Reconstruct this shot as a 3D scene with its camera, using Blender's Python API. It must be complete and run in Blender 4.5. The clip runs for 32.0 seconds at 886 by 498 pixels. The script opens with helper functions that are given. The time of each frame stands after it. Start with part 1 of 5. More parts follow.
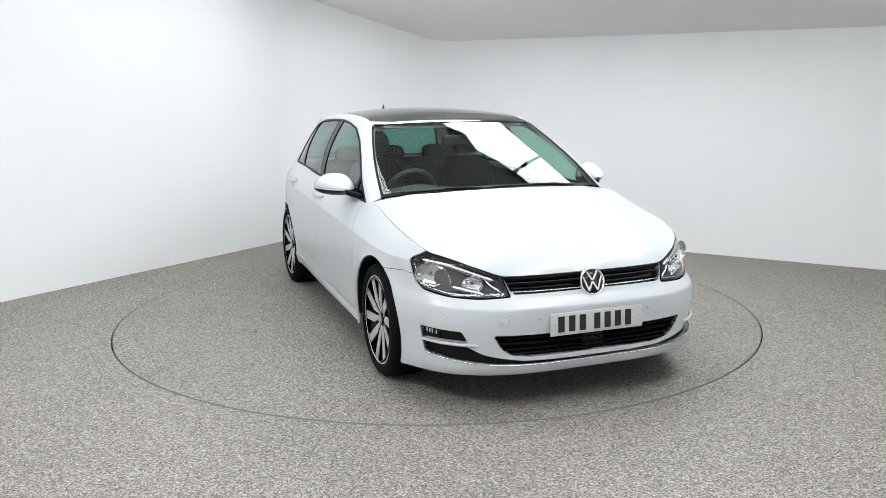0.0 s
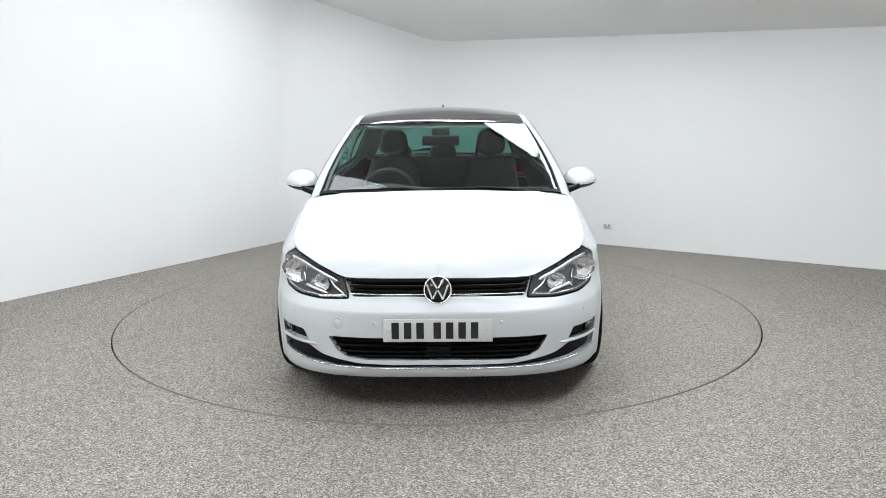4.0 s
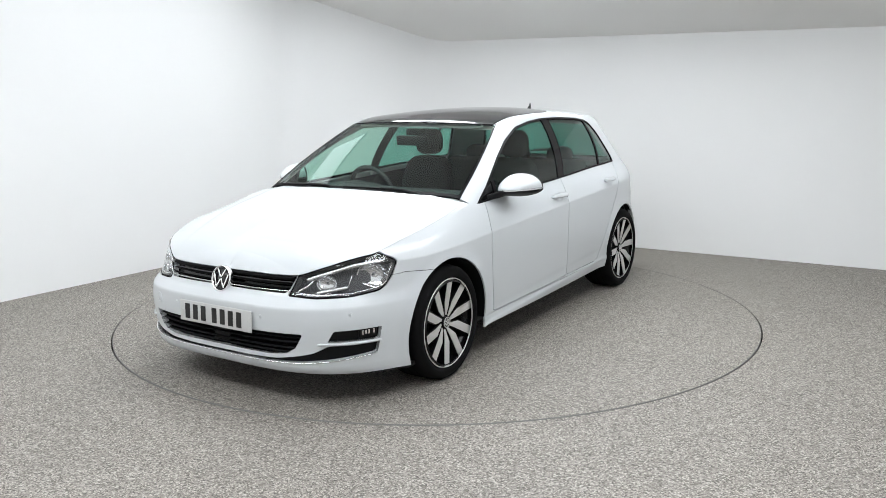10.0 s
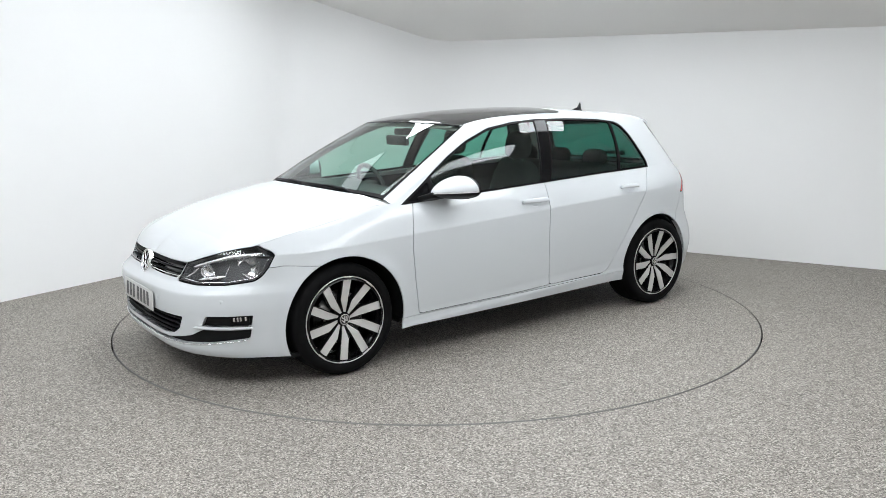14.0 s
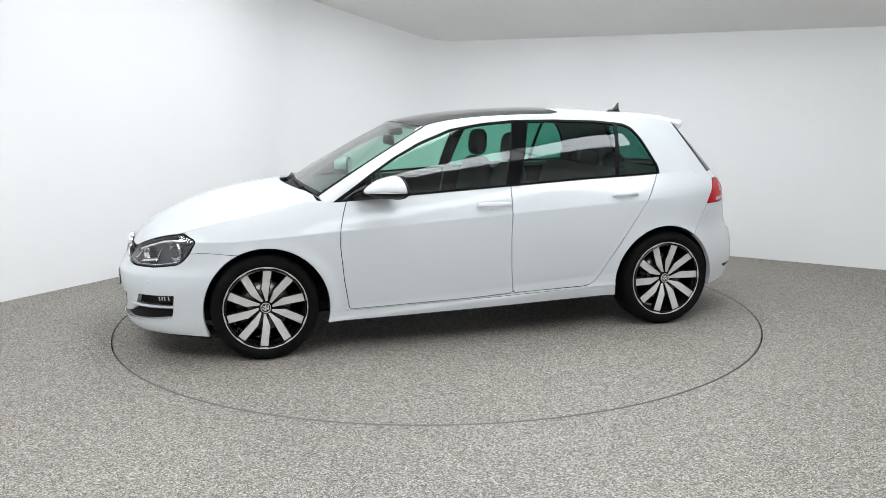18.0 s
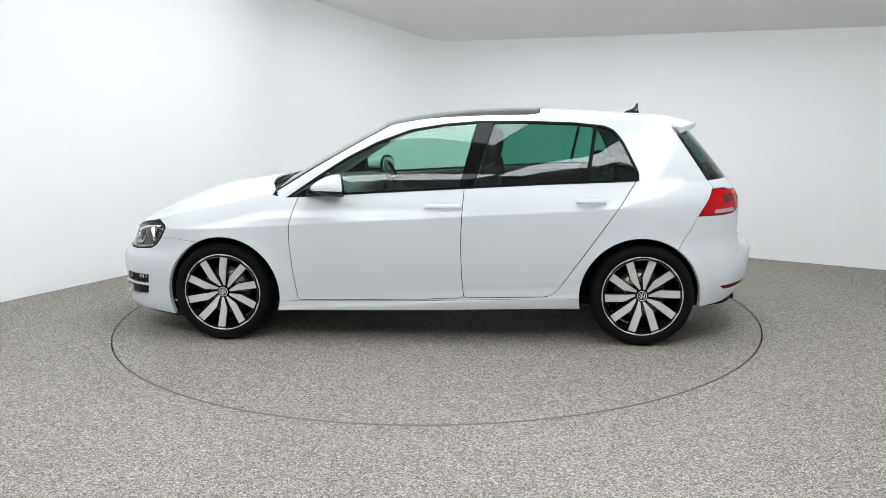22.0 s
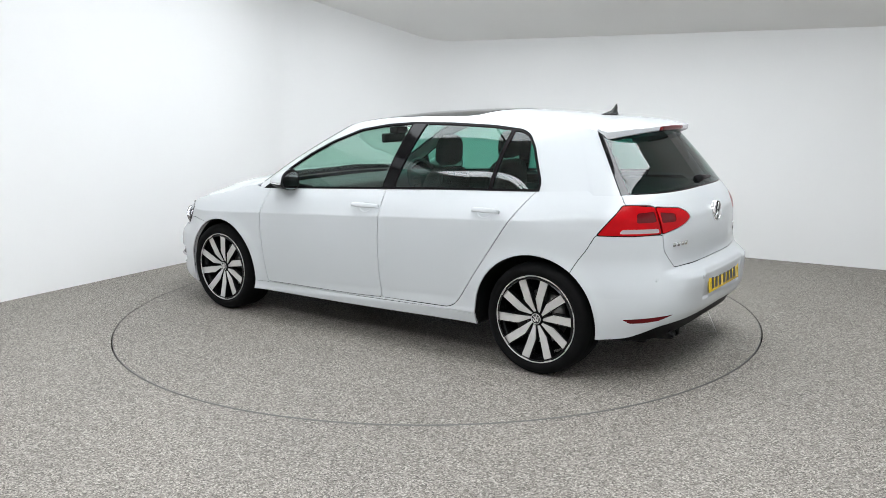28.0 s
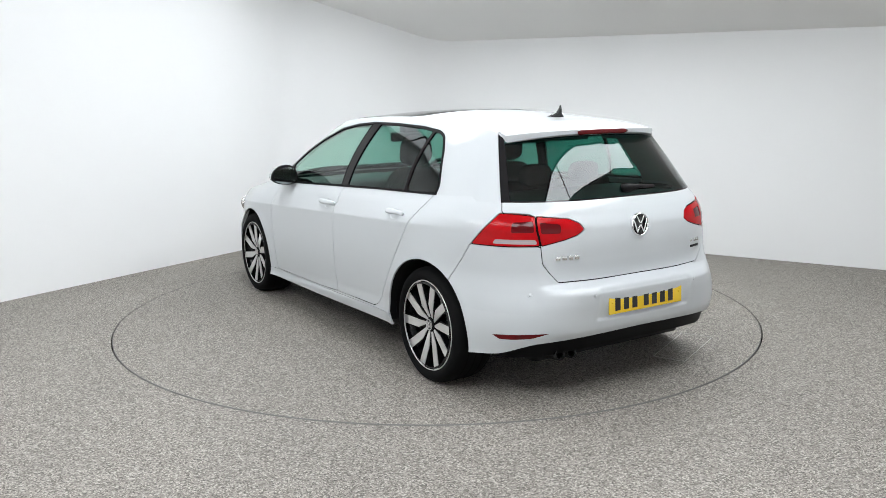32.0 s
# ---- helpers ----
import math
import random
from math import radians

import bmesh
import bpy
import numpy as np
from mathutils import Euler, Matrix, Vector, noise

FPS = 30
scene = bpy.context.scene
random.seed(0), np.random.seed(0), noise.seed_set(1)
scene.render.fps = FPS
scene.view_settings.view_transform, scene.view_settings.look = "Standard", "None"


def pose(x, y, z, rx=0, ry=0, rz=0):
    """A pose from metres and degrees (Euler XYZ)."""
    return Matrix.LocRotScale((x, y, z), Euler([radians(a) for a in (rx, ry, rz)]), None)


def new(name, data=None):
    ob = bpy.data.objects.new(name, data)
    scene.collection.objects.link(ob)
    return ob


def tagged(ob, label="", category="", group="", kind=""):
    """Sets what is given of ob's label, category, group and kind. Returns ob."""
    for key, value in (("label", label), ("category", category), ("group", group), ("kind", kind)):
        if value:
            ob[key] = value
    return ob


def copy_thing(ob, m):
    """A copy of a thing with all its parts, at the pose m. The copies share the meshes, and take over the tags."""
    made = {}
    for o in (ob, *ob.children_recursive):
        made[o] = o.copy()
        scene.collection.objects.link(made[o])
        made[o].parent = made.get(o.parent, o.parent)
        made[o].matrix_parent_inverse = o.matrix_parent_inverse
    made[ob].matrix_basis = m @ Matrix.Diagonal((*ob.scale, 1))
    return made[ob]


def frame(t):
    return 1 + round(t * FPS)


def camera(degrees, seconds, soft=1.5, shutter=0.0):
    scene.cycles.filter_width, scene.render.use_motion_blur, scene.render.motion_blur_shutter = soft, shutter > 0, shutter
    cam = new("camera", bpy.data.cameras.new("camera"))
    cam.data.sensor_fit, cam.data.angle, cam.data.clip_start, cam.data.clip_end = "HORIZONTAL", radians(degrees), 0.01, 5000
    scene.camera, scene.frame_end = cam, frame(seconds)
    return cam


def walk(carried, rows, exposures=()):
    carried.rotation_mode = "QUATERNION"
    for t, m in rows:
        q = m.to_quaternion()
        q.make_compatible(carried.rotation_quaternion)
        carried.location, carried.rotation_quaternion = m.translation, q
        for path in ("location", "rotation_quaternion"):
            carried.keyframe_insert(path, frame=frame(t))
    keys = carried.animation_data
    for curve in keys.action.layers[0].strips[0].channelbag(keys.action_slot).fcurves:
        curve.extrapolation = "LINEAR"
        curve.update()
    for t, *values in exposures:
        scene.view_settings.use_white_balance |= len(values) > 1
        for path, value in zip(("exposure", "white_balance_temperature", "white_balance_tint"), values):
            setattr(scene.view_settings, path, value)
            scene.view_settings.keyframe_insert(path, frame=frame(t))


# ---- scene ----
# the camera stands still on its tripod; the car turns before it on a turntable
FOV = 56.45
cam = camera(FOV, 32.0, 0.8)
CAM = Matrix.Translation((0, -5.920, 1.517)) @ pose(0, 0, 0, 0, 0, -0.441) @ pose(0, 0, 0, 90 - 10.340) @ pose(0, 0, 0, 0, 0, -0.566)
walk(cam, [(0.0, CAM), (32.0, CAM)])

# seconds and heading of the turntable
TURN = [(0, -69.59), (2, -80.31), (4, -91.10), (6, -101.91), (8, -112.61), (10, -123.19), (12, -133.70), (14, -144.18), (16, -154.60), (18, -164.99),
        (20, -175.32), (22, -185.61), (24, -195.91), (26, -206.30), (28, -216.83), (30, -227.43), (32, -238.02)]
CAR_X, CAR_Y = -0.030, 0.042      # the car's middle on the turntable
TABLE_R = 2.236

# daylight from outside is shut out; the hall is lit by long light boxes under its roof
world = bpy.data.worlds.new("world")
scene.world = world
world.use_nodes = True
world.node_tree.nodes["Background"].inputs[0].default_value = (0.80, 0.90, 1.0, 1)
world.node_tree.nodes["Background"].inputs[1].default_value = 0.3
scene.view_settings.exposure = 0.08


# ---- materials ----
def material(name, color, rough=0.5, metal=0.0, spec=0.5, coat=0.0, coat_rough=0.03, grain=0.0, scale=200.0, bump=0.0, mottle=0.0, mottle_scale=3.0, trans=0.0, ior=1.45, emit=0.0, emit_color=None):
    m = bpy.data.materials.new(name)
    m.use_nodes = True
    nt = m.node_tree
    b = nt.nodes["Principled BSDF"]
    b.inputs["Base Color"].default_value = (*color, 1)
    b.inputs["Roughness"].default_value = rough
    b.inputs["Metallic"].default_value = metal
    b.inputs["Specular IOR Level"].default_value = spec
    b.inputs["Coat Weight"].default_value = coat
    b.inputs["Coat Roughness"].default_value = coat_rough
    b.inputs["Transmission Weight"].default_value = trans
    b.inputs["IOR"].default_value = ior
    if emit:
        b.inputs["Emission Color"].default_value = (*(emit_color or color), 1)
        b.inputs["Emission Strength"].default_value = emit
    if grain or mottle or bump:
        tc = nt.nodes.new("ShaderNodeTexCoord")
        src = None
        for amount, sc, det in ((mottle, mottle_scale, 4), (grain, scale, 2)):
            if not amount:
                continue
            n = nt.nodes.new("ShaderNodeTexNoise")
            n.inputs["Scale"].default_value, n.inputs["Detail"].default_value = sc, det
            nt.links.new(tc.outputs["Object"], n.inputs["Vector"])
            r = nt.nodes.new("ShaderNodeMapRange")
            r.inputs[1].default_value, r.inputs[2].default_value = 0.3, 0.7
            r.inputs[3].default_value, r.inputs[4].default_value = 1 - amount, 1 + amount
            nt.links.new(n.outputs[0], r.inputs[0])
            mx = nt.nodes.new("ShaderNodeVectorMath")
            mx.operation = "SCALE"
            if src is None:
                mx.inputs[0].default_value = color
            else:
                nt.links.new(src, mx.inputs[0])
            nt.links.new(r.outputs[0], mx.inputs[3])
            src = mx.outputs[0]
        if src is not None:
            nt.links.new(src, b.inputs["Base Color"])
        if bump:
            n = nt.nodes.new("ShaderNodeTexNoise")
            n.inputs["Scale"].default_value = scale
            nt.links.new(tc.outputs["Object"], n.inputs["Vector"])
            bp = nt.nodes.new("ShaderNodeBump")
            bp.inputs["Strength"].default_value, bp.inputs["Distance"].default_value = bump, 0.002
            nt.links.new(n.outputs[0], bp.inputs["Height"])
            nt.links.new(bp.outputs[0], b.inputs["Normal"])
    return m


def floor_material():
    """Grey-beige vinyl with small light and dark chips, scuffed in wide patches."""
    m = bpy.data.materials.new("chip_vinyl_floor")
    m.use_nodes = True
    nt = m.node_tree
    b = nt.nodes["Principled BSDF"]
    tc = nt.nodes.new("ShaderNodeTexCoord")
    def node(kind, **k):
        n = nt.nodes.new(kind)
        for key, value in k.items():
            n.inputs[key].default_value = value
        return n
    chips = node("ShaderNodeTexVoronoi", Scale=150.0)
    fine = node("ShaderNodeTexNoise", Scale=145.0, Detail=4.0, Roughness=0.75)
    wide = node("ShaderNodeTexNoise", Scale=0.9, Detail=5.0, Roughness=0.6)
    for n in (chips, fine, wide):
        nt.links.new(tc.outputs["Object"], n.inputs["Vector"])
    ramp = nt.nodes.new("ShaderNodeValToRGB")
    e = ramp.color_ramp.elements
    e[0].position, e[0].color = 0.0, (0.064, 0.055, 0.046, 1)
    e[1].position, e[1].color = 1.0, (0.57, 0.53, 0.475, 1)
    for p, c in ((0.25, (0.165, 0.148, 0.129, 1)), (0.5, (0.245, 0.224, 0.199, 1)), (0.8, (0.350, 0.323, 0.290, 1))):
        q = e.new(p)
        q.color = c
    sep = nt.nodes.new("ShaderNodeSeparateColor")
    nt.links.new(chips.outputs["Color"], sep.inputs[0])
    mixf = nt.nodes.new("ShaderNodeMath")
    mixf.operation = "MULTIPLY_ADD"
    nt.links.new(fine.outputs[0], mixf.inputs[0])
    mixf.inputs[1].default_value = 1.8
    half = nt.nodes.new("ShaderNodeMath")
    half.operation = "MULTIPLY_ADD"
    nt.links.new(sep.outputs[0], half.inputs[0])
    half.inputs[1].default_value, half.inputs[2].default_value = 0.9, -0.85
    nt.links.new(half.outputs[0], mixf.inputs[2])
    nt.links.new(mixf.outputs[0], ramp.inputs[0])
    mr = nt.nodes.new("ShaderNodeMapRange")
    mr.inputs[1].default_value, mr.inputs[2].default_value, mr.inputs[3].default_value, mr.inputs[4].default_value = 0.3, 0.7, 0.79, 0.90
    nt.links.new(wide.outputs[0], mr.inputs[0])
    mul = nt.nodes.new("ShaderNodeVectorMath")
    mul.operation = "SCALE"
    nt.links.new(ramp.outputs[0], mul.inputs[0])
    nt.links.new(mr.outputs[0], mul.inputs[3])
    nt.links.new(mul.outputs[0], b.inputs["Base Color"])
    b.inputs["Roughness"].default_value = 0.62
    b.inputs["Specular IOR Level"].default_value = 0.35
    bp = nt.nodes.new("ShaderNodeBump")
    bp.inputs["Strength"].default_value, bp.inputs["Distance"].default_value = 0.25, 0.001
    nt.links.new(chips.outputs["Distance"], bp.inputs["Height"])
    nt.links.new(bp.outputs[0], b.inputs["Normal"])
    return m


def tinted(name, color, rough=0.0, gloss=0.075):
    """A thin pane: it lets tinted light straight through and mirrors by Fresnel."""
    m = bpy.data.materials.new(name)
    m.use_nodes = True
    nt = m.node_tree
    nt.nodes.clear()
    out = nt.nodes.new("ShaderNodeOutputMaterial")
    mix = nt.nodes.new("ShaderNodeMixShader")
    tr = nt.nodes.new("ShaderNodeBsdfTransparent")
    gl = nt.nodes.new("ShaderNodeBsdfGlossy")
    fr = nt.nodes.new("ShaderNodeLayerWeight")
    pw = nt.nodes.new("ShaderNodeMath")
    ad = nt.nodes.new("ShaderNodeMath")
    tr.inputs[0].default_value = (*color, 1)
    gl.inputs["Roughness"].default_value = rough
    gl.inputs[0].default_value = (1, 1, 1, 1)
    fr.inputs[0].default_value = 0.5
    pw.operation, ad.operation = "POWER", "MULTIPLY_ADD"
    pw.inputs[1].default_value, ad.inputs[1].default_value, ad.inputs[2].default_value = 5.0, 0.95, gloss
    nt.links.new(fr.outputs["Facing"], pw.inputs[0])
    nt.links.new(pw.outputs[0], ad.inputs[0])
    nt.links.new(ad.outputs[0], mix.inputs[0])
    nt.links.new(tr.outputs[0], mix.inputs[1])
    nt.links.new(gl.outputs[0], mix.inputs[2])
    nt.links.new(mix.outputs[0], out.inputs[0])
    return m


M_WALL = material("white_wall_paint", (0.81, 0.812, 0.808), 0.75, spec=0.2, mottle=0.012, mottle_scale=0.8, bump=0.05, scale=300, grain=0.006)
M_CEIL = material("white_ceiling_paint", (0.81, 0.805, 0.79), 0.8, spec=0.15, mottle=0.015, mottle_scale=1.0, bump=0.05, scale=250, grain=0.006)
M_FLOOR = floor_material()
M_GAP = material("dark_gap", (0.006, 0.006, 0.006), 0.8, spec=0.05)
M_EDGE = material("steel_edge", (0.16, 0.155, 0.15), 0.6, metal=0.3, grain=0.08, scale=60)
M_HATCH = material("pale_worn_edge", (0.44, 0.42, 0.40), 0.5, grain=0.1, scale=40)
M_PAINT = material("pearl_white_paint", (0.535, 0.556, 0.570), 0.38, spec=0.12, coat=0.6, coat_rough=0.015, grain=0.008, scale=900)
M_BLACK = material("satin_black_plastic", (0.008, 0.008, 0.0085), 0.45, spec=0.16, grain=0.15, scale=400, bump=0.06)
M_GLOSS = material("gloss_black", (0.007, 0.007, 0.008), 0.06, spec=0.45, coat=0.15)
M_TRIM = material("window_trim_black", (0.005, 0.005, 0.0055), 0.4, spec=0.10)
M_PILLAR = material("gloss_black_pillar", (0.004, 0.004, 0.0045), 0.07, spec=0.16)
M_RUBBER = material("tyre_rubber", (0.0045, 0.0045, 0.0048), 0.75, spec=0.10, mottle=0.2, mottle_scale=9, bump=0.2, scale=90)
M_CHROME = material("chrome", (0.80, 0.80, 0.80), 0.08, metal=1.0)
M_MIRROR = material("mirror_glass", (0.42, 0.45, 0.45), 0.02, metal=1.0)
M_ALLOY = material("machined_alloy", (0.66, 0.65, 0.64), 0.38, metal=0.6, grain=0.03, scale=300)
M_DARKALLOY = material("black_painted_alloy", (0.006, 0.006, 0.0065), 0.25, spec=0.2, coat=0.25)
M_DISC = material("brake_disc_steel", (0.30, 0.29, 0.28), 0.35, metal=1.0, grain=0.1, scale=80)
M_CLOTH = material("dark_grey_seat_cloth", (0.019, 0.020, 0.020), 0.9, spec=0.1, mottle=0.15, mottle_scale=12)
M_DASH = material("black_dash_plastic", (0.030, 0.033, 0.033), 0.6, grain=0.06, scale=200, bump=0.03)
M_LINER = material("pale_grey_headliner", (0.42, 0.42, 0.40), 0.9, grain=0.05, scale=300)
M_GLASS = tinted("green_tinted_glass", (0.56, 0.82, 0.72), gloss=0.043)
M_PRIVACY = tinted("dark_privacy_glass", (0.20, 0.50, 0.42), gloss=0.043)
M_SCREEN = tinted("windscreen_glass", (0.66, 0.82, 0.76), gloss=0.045)
M_CLEAR = tinted("clear_lamp_lens", (0.94, 0.95, 0.96), gloss=0.04)
M_REARGLASS = tinted("dark_rear_glass", (0.11, 0.30, 0.26), gloss=0.045)
M_SLAT = material("matt_black_slat", (0.004, 0.004, 0.0045), 0.5, spec=0.08)
M_RED = material("red_lamp_lens", (0.42, 0.003, 0.006), 0.2, spec=0.1, coat=0.14, coat_rough=0.0, mottle=0.1, mottle_scale=20)
M_DEEPRED = material("dark_red_lamp_lens", (0.10, 0.003, 0.005), 0.12, spec=0.2, coat=0.25, coat_rough=0.0)
M_REFLECTOR = material("lamp_reflector", (0.80, 0.80, 0.81), 0.24, metal=1.0)
M_LAMPGREY = material("lamp_grey_plastic", (0.07, 0.072, 0.076), 0.3)
M_WHITEPLATE = material("white_plate", (0.50, 0.50, 0.49), 0.35, coat=0.2, grain=0.02, scale=400)
M_YELLOWPLATE = material("yellow_plate", (0.75, 0.50, 0.02), 0.25, coat=0.5, grain=0.02, scale=400)
M_INK = material("plate_black_ink", (0.012, 0.012, 0.012), 0.3)
M_PAPER = material("white_paper", (0.75, 0.76, 0.76), 0.7)
M_LIGHT_WEST = material("west_light_box_diffuser", (0.9, 0.95, 1.0), 0.5, emit=1.8, emit_color=(0.92, 0.96, 1.0))
M_LIGHT_EAST = material("east_light_box_diffuser", (0.9, 0.95, 1.0), 0.5, emit=8.8, emit_color=(0.92, 0.96, 1.0))
M_LIGHT_SOUTH = material("south_light_box_diffuser", (0.9, 0.95, 1.0), 0.5, emit=11.0, emit_color=(0.92, 0.96, 1.0))
M_LIGHT_NORTH = material("north_light_box_diffuser", (0.9, 0.95, 1.0), 0.5, emit=13.6, emit_color=(0.92, 0.96, 1.0))
M_LIGHT = material("light_box_diffuser", (0.9, 0.95, 1.0), 0.5, emit=6.6, emit_color=(0.92, 0.96, 1.0))


# ---- mesh helpers ----
def part(name, bm, mat, parent=None, label="", smooth=True, normals=None):
    me = bpy.data.meshes.new(name)
    if isinstance(bm, tuple):
        me.from_pydata(*bm)
    else:
        bm.to_mesh(me)
        bm.free()
    me.materials.append(mat)
    if smooth:
        me.shade_smooth()
    if normals is not None:
        me.normals_split_custom_set_from_vertices(normals)
    ob = new(name, me)
    if parent is not None:
        ob.parent = parent
    if label:
        ob["label"] = label
    return ob


def box_bm(x0, x1, y0, y1, z0, z1, bevel=0.0, seg=2):
    bm = bmesh.new()
    bmesh.ops.create_cube(bm, size=1.0, matrix=Matrix.Translation(((x0 + x1) / 2, (y0 + y1) / 2, (z0 + z1) / 2)) @ Matrix.Diagonal((x1 - x0, y1 - y0, z1 - z0, 1)))
    if bevel:
        bmesh.ops.bevel(bm, geom=bm.edges[:], offset=bevel, segments=seg, affect="EDGES", profile=0.6)
    return bm


def prism_bm(outline, z0, z1):
    """An upright block over a plan outline; z0 and z1 may be functions of x, y."""
    bm = bmesh.new()
    f0 = z0 if callable(z0) else (lambda x, y: z0)
    f1 = z1 if callable(z1) else (lambda x, y: z1)
    lo = [bm.verts.new((x, y, f0(x, y))) for x, y in outline]
    hi = [bm.verts.new((x, y, f1(x, y))) for x, y in outline]
    n = len(outline)
    for i in range(n):
        bm.faces.new((lo[i], lo[(i + 1) % n], hi[(i + 1) % n], hi[i]))
    bm.faces.new(hi), bm.faces.new(lo[::-1])
    bmesh.ops.recalc_face_normals(bm, faces=bm.faces[:])
    return bm


def revolve_bm(profile, n=48, axis="y"):
    """Turn (radius, offset) pairs about the y axis (or z)."""
    bm = bmesh.new()
    rings = []
    for r, h in profile:
        ring = []
        for i in range(n):
            a = 2 * math.pi * i / n
            p = (r * math.cos(a), h, r * math.sin(a)) if axis == "y" else (r * math.cos(a), r * math.sin(a), h)
            ring.append(bm.verts.new(p))
        rings.append(ring)
    for a, b in zip(rings, rings[1:]):
        for i in range(n):
            bm.faces.new((a[i], a[(i + 1) % n], b[(i + 1) % n], b[i]))
    bmesh.ops.recalc_face_normals(bm, faces=bm.faces[:])
    return bm


# ---- the hall ----
WA, WB = (-1.600, 3.085), (0.020, 3.667)                 # the cut-off corner of the hall
E1, E2 = Vector((.543, .840)), Vector((.837, -.547))      # along the west and the north wall


def hall(a, b):
    p = E1 * a + E2 * b
    return p.x, p.y


WL, WR, WS = hall(-6.3, -2.985), hall(3.09, 4.6), hall(-6.3, 4.6)


def roof_z(x, y):
    return min(3.05, 3.216 - 0.207 * x - 0.290 * y)


def wall(name, a, b, label, t=0.14):
    d = Vector((b[0] - a[0], b[1] - a[1])).normalized()
    n = Vector((-d.y, d.x)) * t
    ob = part(name, prism_bm([a, b, (b[0] + n.x, b[1] + n.y), (a[0] + n.x, a[1] + n.y)], 0.0, 3.12), M_WALL, smooth=False)
    return tagged(ob, label, "wall", kind="structure")


def bend(a, b, c, r, n=10):
    """A wall's plan past the corner b, rounded over r metres to both sides."""
    a, b, c = Vector(a), Vector(b), Vector(c)
    p, q = b + (a - b).normalized() * r, b + (c - b).normalized() * r
    return [tuple((1 - t) ** 2 * p + 2 * t * (1 - t) * b + t * t * q) for t in [k / n for k in range(n + 1)]]


def curved_wall(name, line, label, t=0.14):
    pts = [Vector(p) for p in line]
    bm = bmesh.new()
    rows = []
    for i, p in enumerate(pts):
        d = (pts[min(i + 1, len(pts) - 1)] - pts[max(i - 1, 0)]).normalized()
        n = Vector((-d.y, d.x)) * t
        rows.append([bm.verts.new((x, y, z)) for x, y, z in ((p.x, p.y, 0), (p.x, p.y, 3.12), (p.x + n.x, p.y + n.y, 3.12), (p.x + n.x, p.y + n.y, 0))])
    for a, b in zip(rows, rows[1:]):
        for k in range(4):
            bm.faces.new((a[k], b[k], b[(k + 1) % 4], a[(k + 1) % 4]))
    bm.faces.new(rows[0]), bm.faces.new(rows[-1][::-1])
    bmesh.ops.recalc_face_normals(bm, faces=bm.faces[:])
    ob = part(name, bm, M_WALL)
    ob.data.set_sharp_from_angle(angle=radians(25))
    return tagged(ob, label, "wall", kind="structure")


CORNER = bend(WL, WA, WB, .16)
wall("wall_west", WL, CORNER[0], "plain matt white painted wall under the sloping roof")
curved_wall("wall_north", CORNER + bend(WA, WB, WR, .26) + [WR], "plain matt white eaves wall with a rounded corner")
wall("wall_east", WR, WS, "plain white painted wall")
wall("wall_south", WS, WL, "plain white painted wall")
# the roof is flat over the turntable and falls to the north-east; the fold is where both planes meet
fold = lambda x: (3.216 - 3.05 - 0.207 * x) / 0.290
FLAT = [(-8.3, -11.3), (9.3, -11.3), (9.3, fold(9.3)), (-8.3, fold(-8.3))]
SLOPE = [(-8.3, fold(-8.3)), (9.3, fold(9.3)), (9.3, 6.8), (-8.3, 6.8)]
tagged(part("ceiling", prism_bm(FLAT, 3.048, 3.2), M_CEIL, smooth=False), "flat matt off-white ceiling", "ceiling", kind="structure")
tagged(part("ceiling_slope", prism_bm(SLOPE, lambda x, y: 3.216 - 0.207 * x - 0.290 * y - .002, lambda x, y: 3.216 - 0.207 * x - 0.290 * y + .15), M_CEIL, smooth=False), "sloping matt off-white ceiling", "ceiling", kind="structure")


def ring_bm(r0, r1, z0, z1, n=256):
    return revolve_bm([(r0, z0), (r1, z0), (r1, z1), (r0, z1), (r0, z0)], n, "z")


def floor_bm():
    bm = bmesh.new()
    n = 256
    inner = [bm.verts.new(((TABLE_R + 0.009) * math.cos(2 * math.pi * i / n), (TABLE_R + 0.009) * math.sin(2 * math.pi * i / n), 0)) for i in range(n)]
    outer = [bm.verts.new((14 * math.cos(2 * math.pi * i / n), 14 * math.sin(2 * math.pi * i / n), 0)) for i in range(n)]
    low = [bm.verts.new((v.co.x, v.co.y, -0.06)) for v in inner]
    for i in range(n):
        j = (i + 1) % n
        bm.faces.new((inner[i], outer[i], outer[j], inner[j]))
        bm.faces.new((low[i], inner[i], inner[j], low[j]))
    return bm


tagged(part("floor", floor_bm(), M_FLOOR, smooth=False), "grey-beige speckled vinyl floor round the turntable", "floor", kind="structure")
tagged(part("turntable_pit", revolve_bm([(0.0, -0.06), (2.4, -0.06)], 64, "z"), M_GAP, smooth=False), "dark pit under the turntable", "pit", kind="structure")
turntable = new("turntable")
tagged(turntable, "round speckled vinyl turntable flush with the floor", "turntable")
part("disc", revolve_bm([(0.0, 0.001), (TABLE_R - 0.0035, 0.001)], 256, "z"), M_FLOOR, turntable, smooth=False)
part("rim", ring_bm(TABLE_R - 0.0035, TABLE_R, -0.03, 0.0025), M_EDGE, turntable, "thin worn steel edge strip")

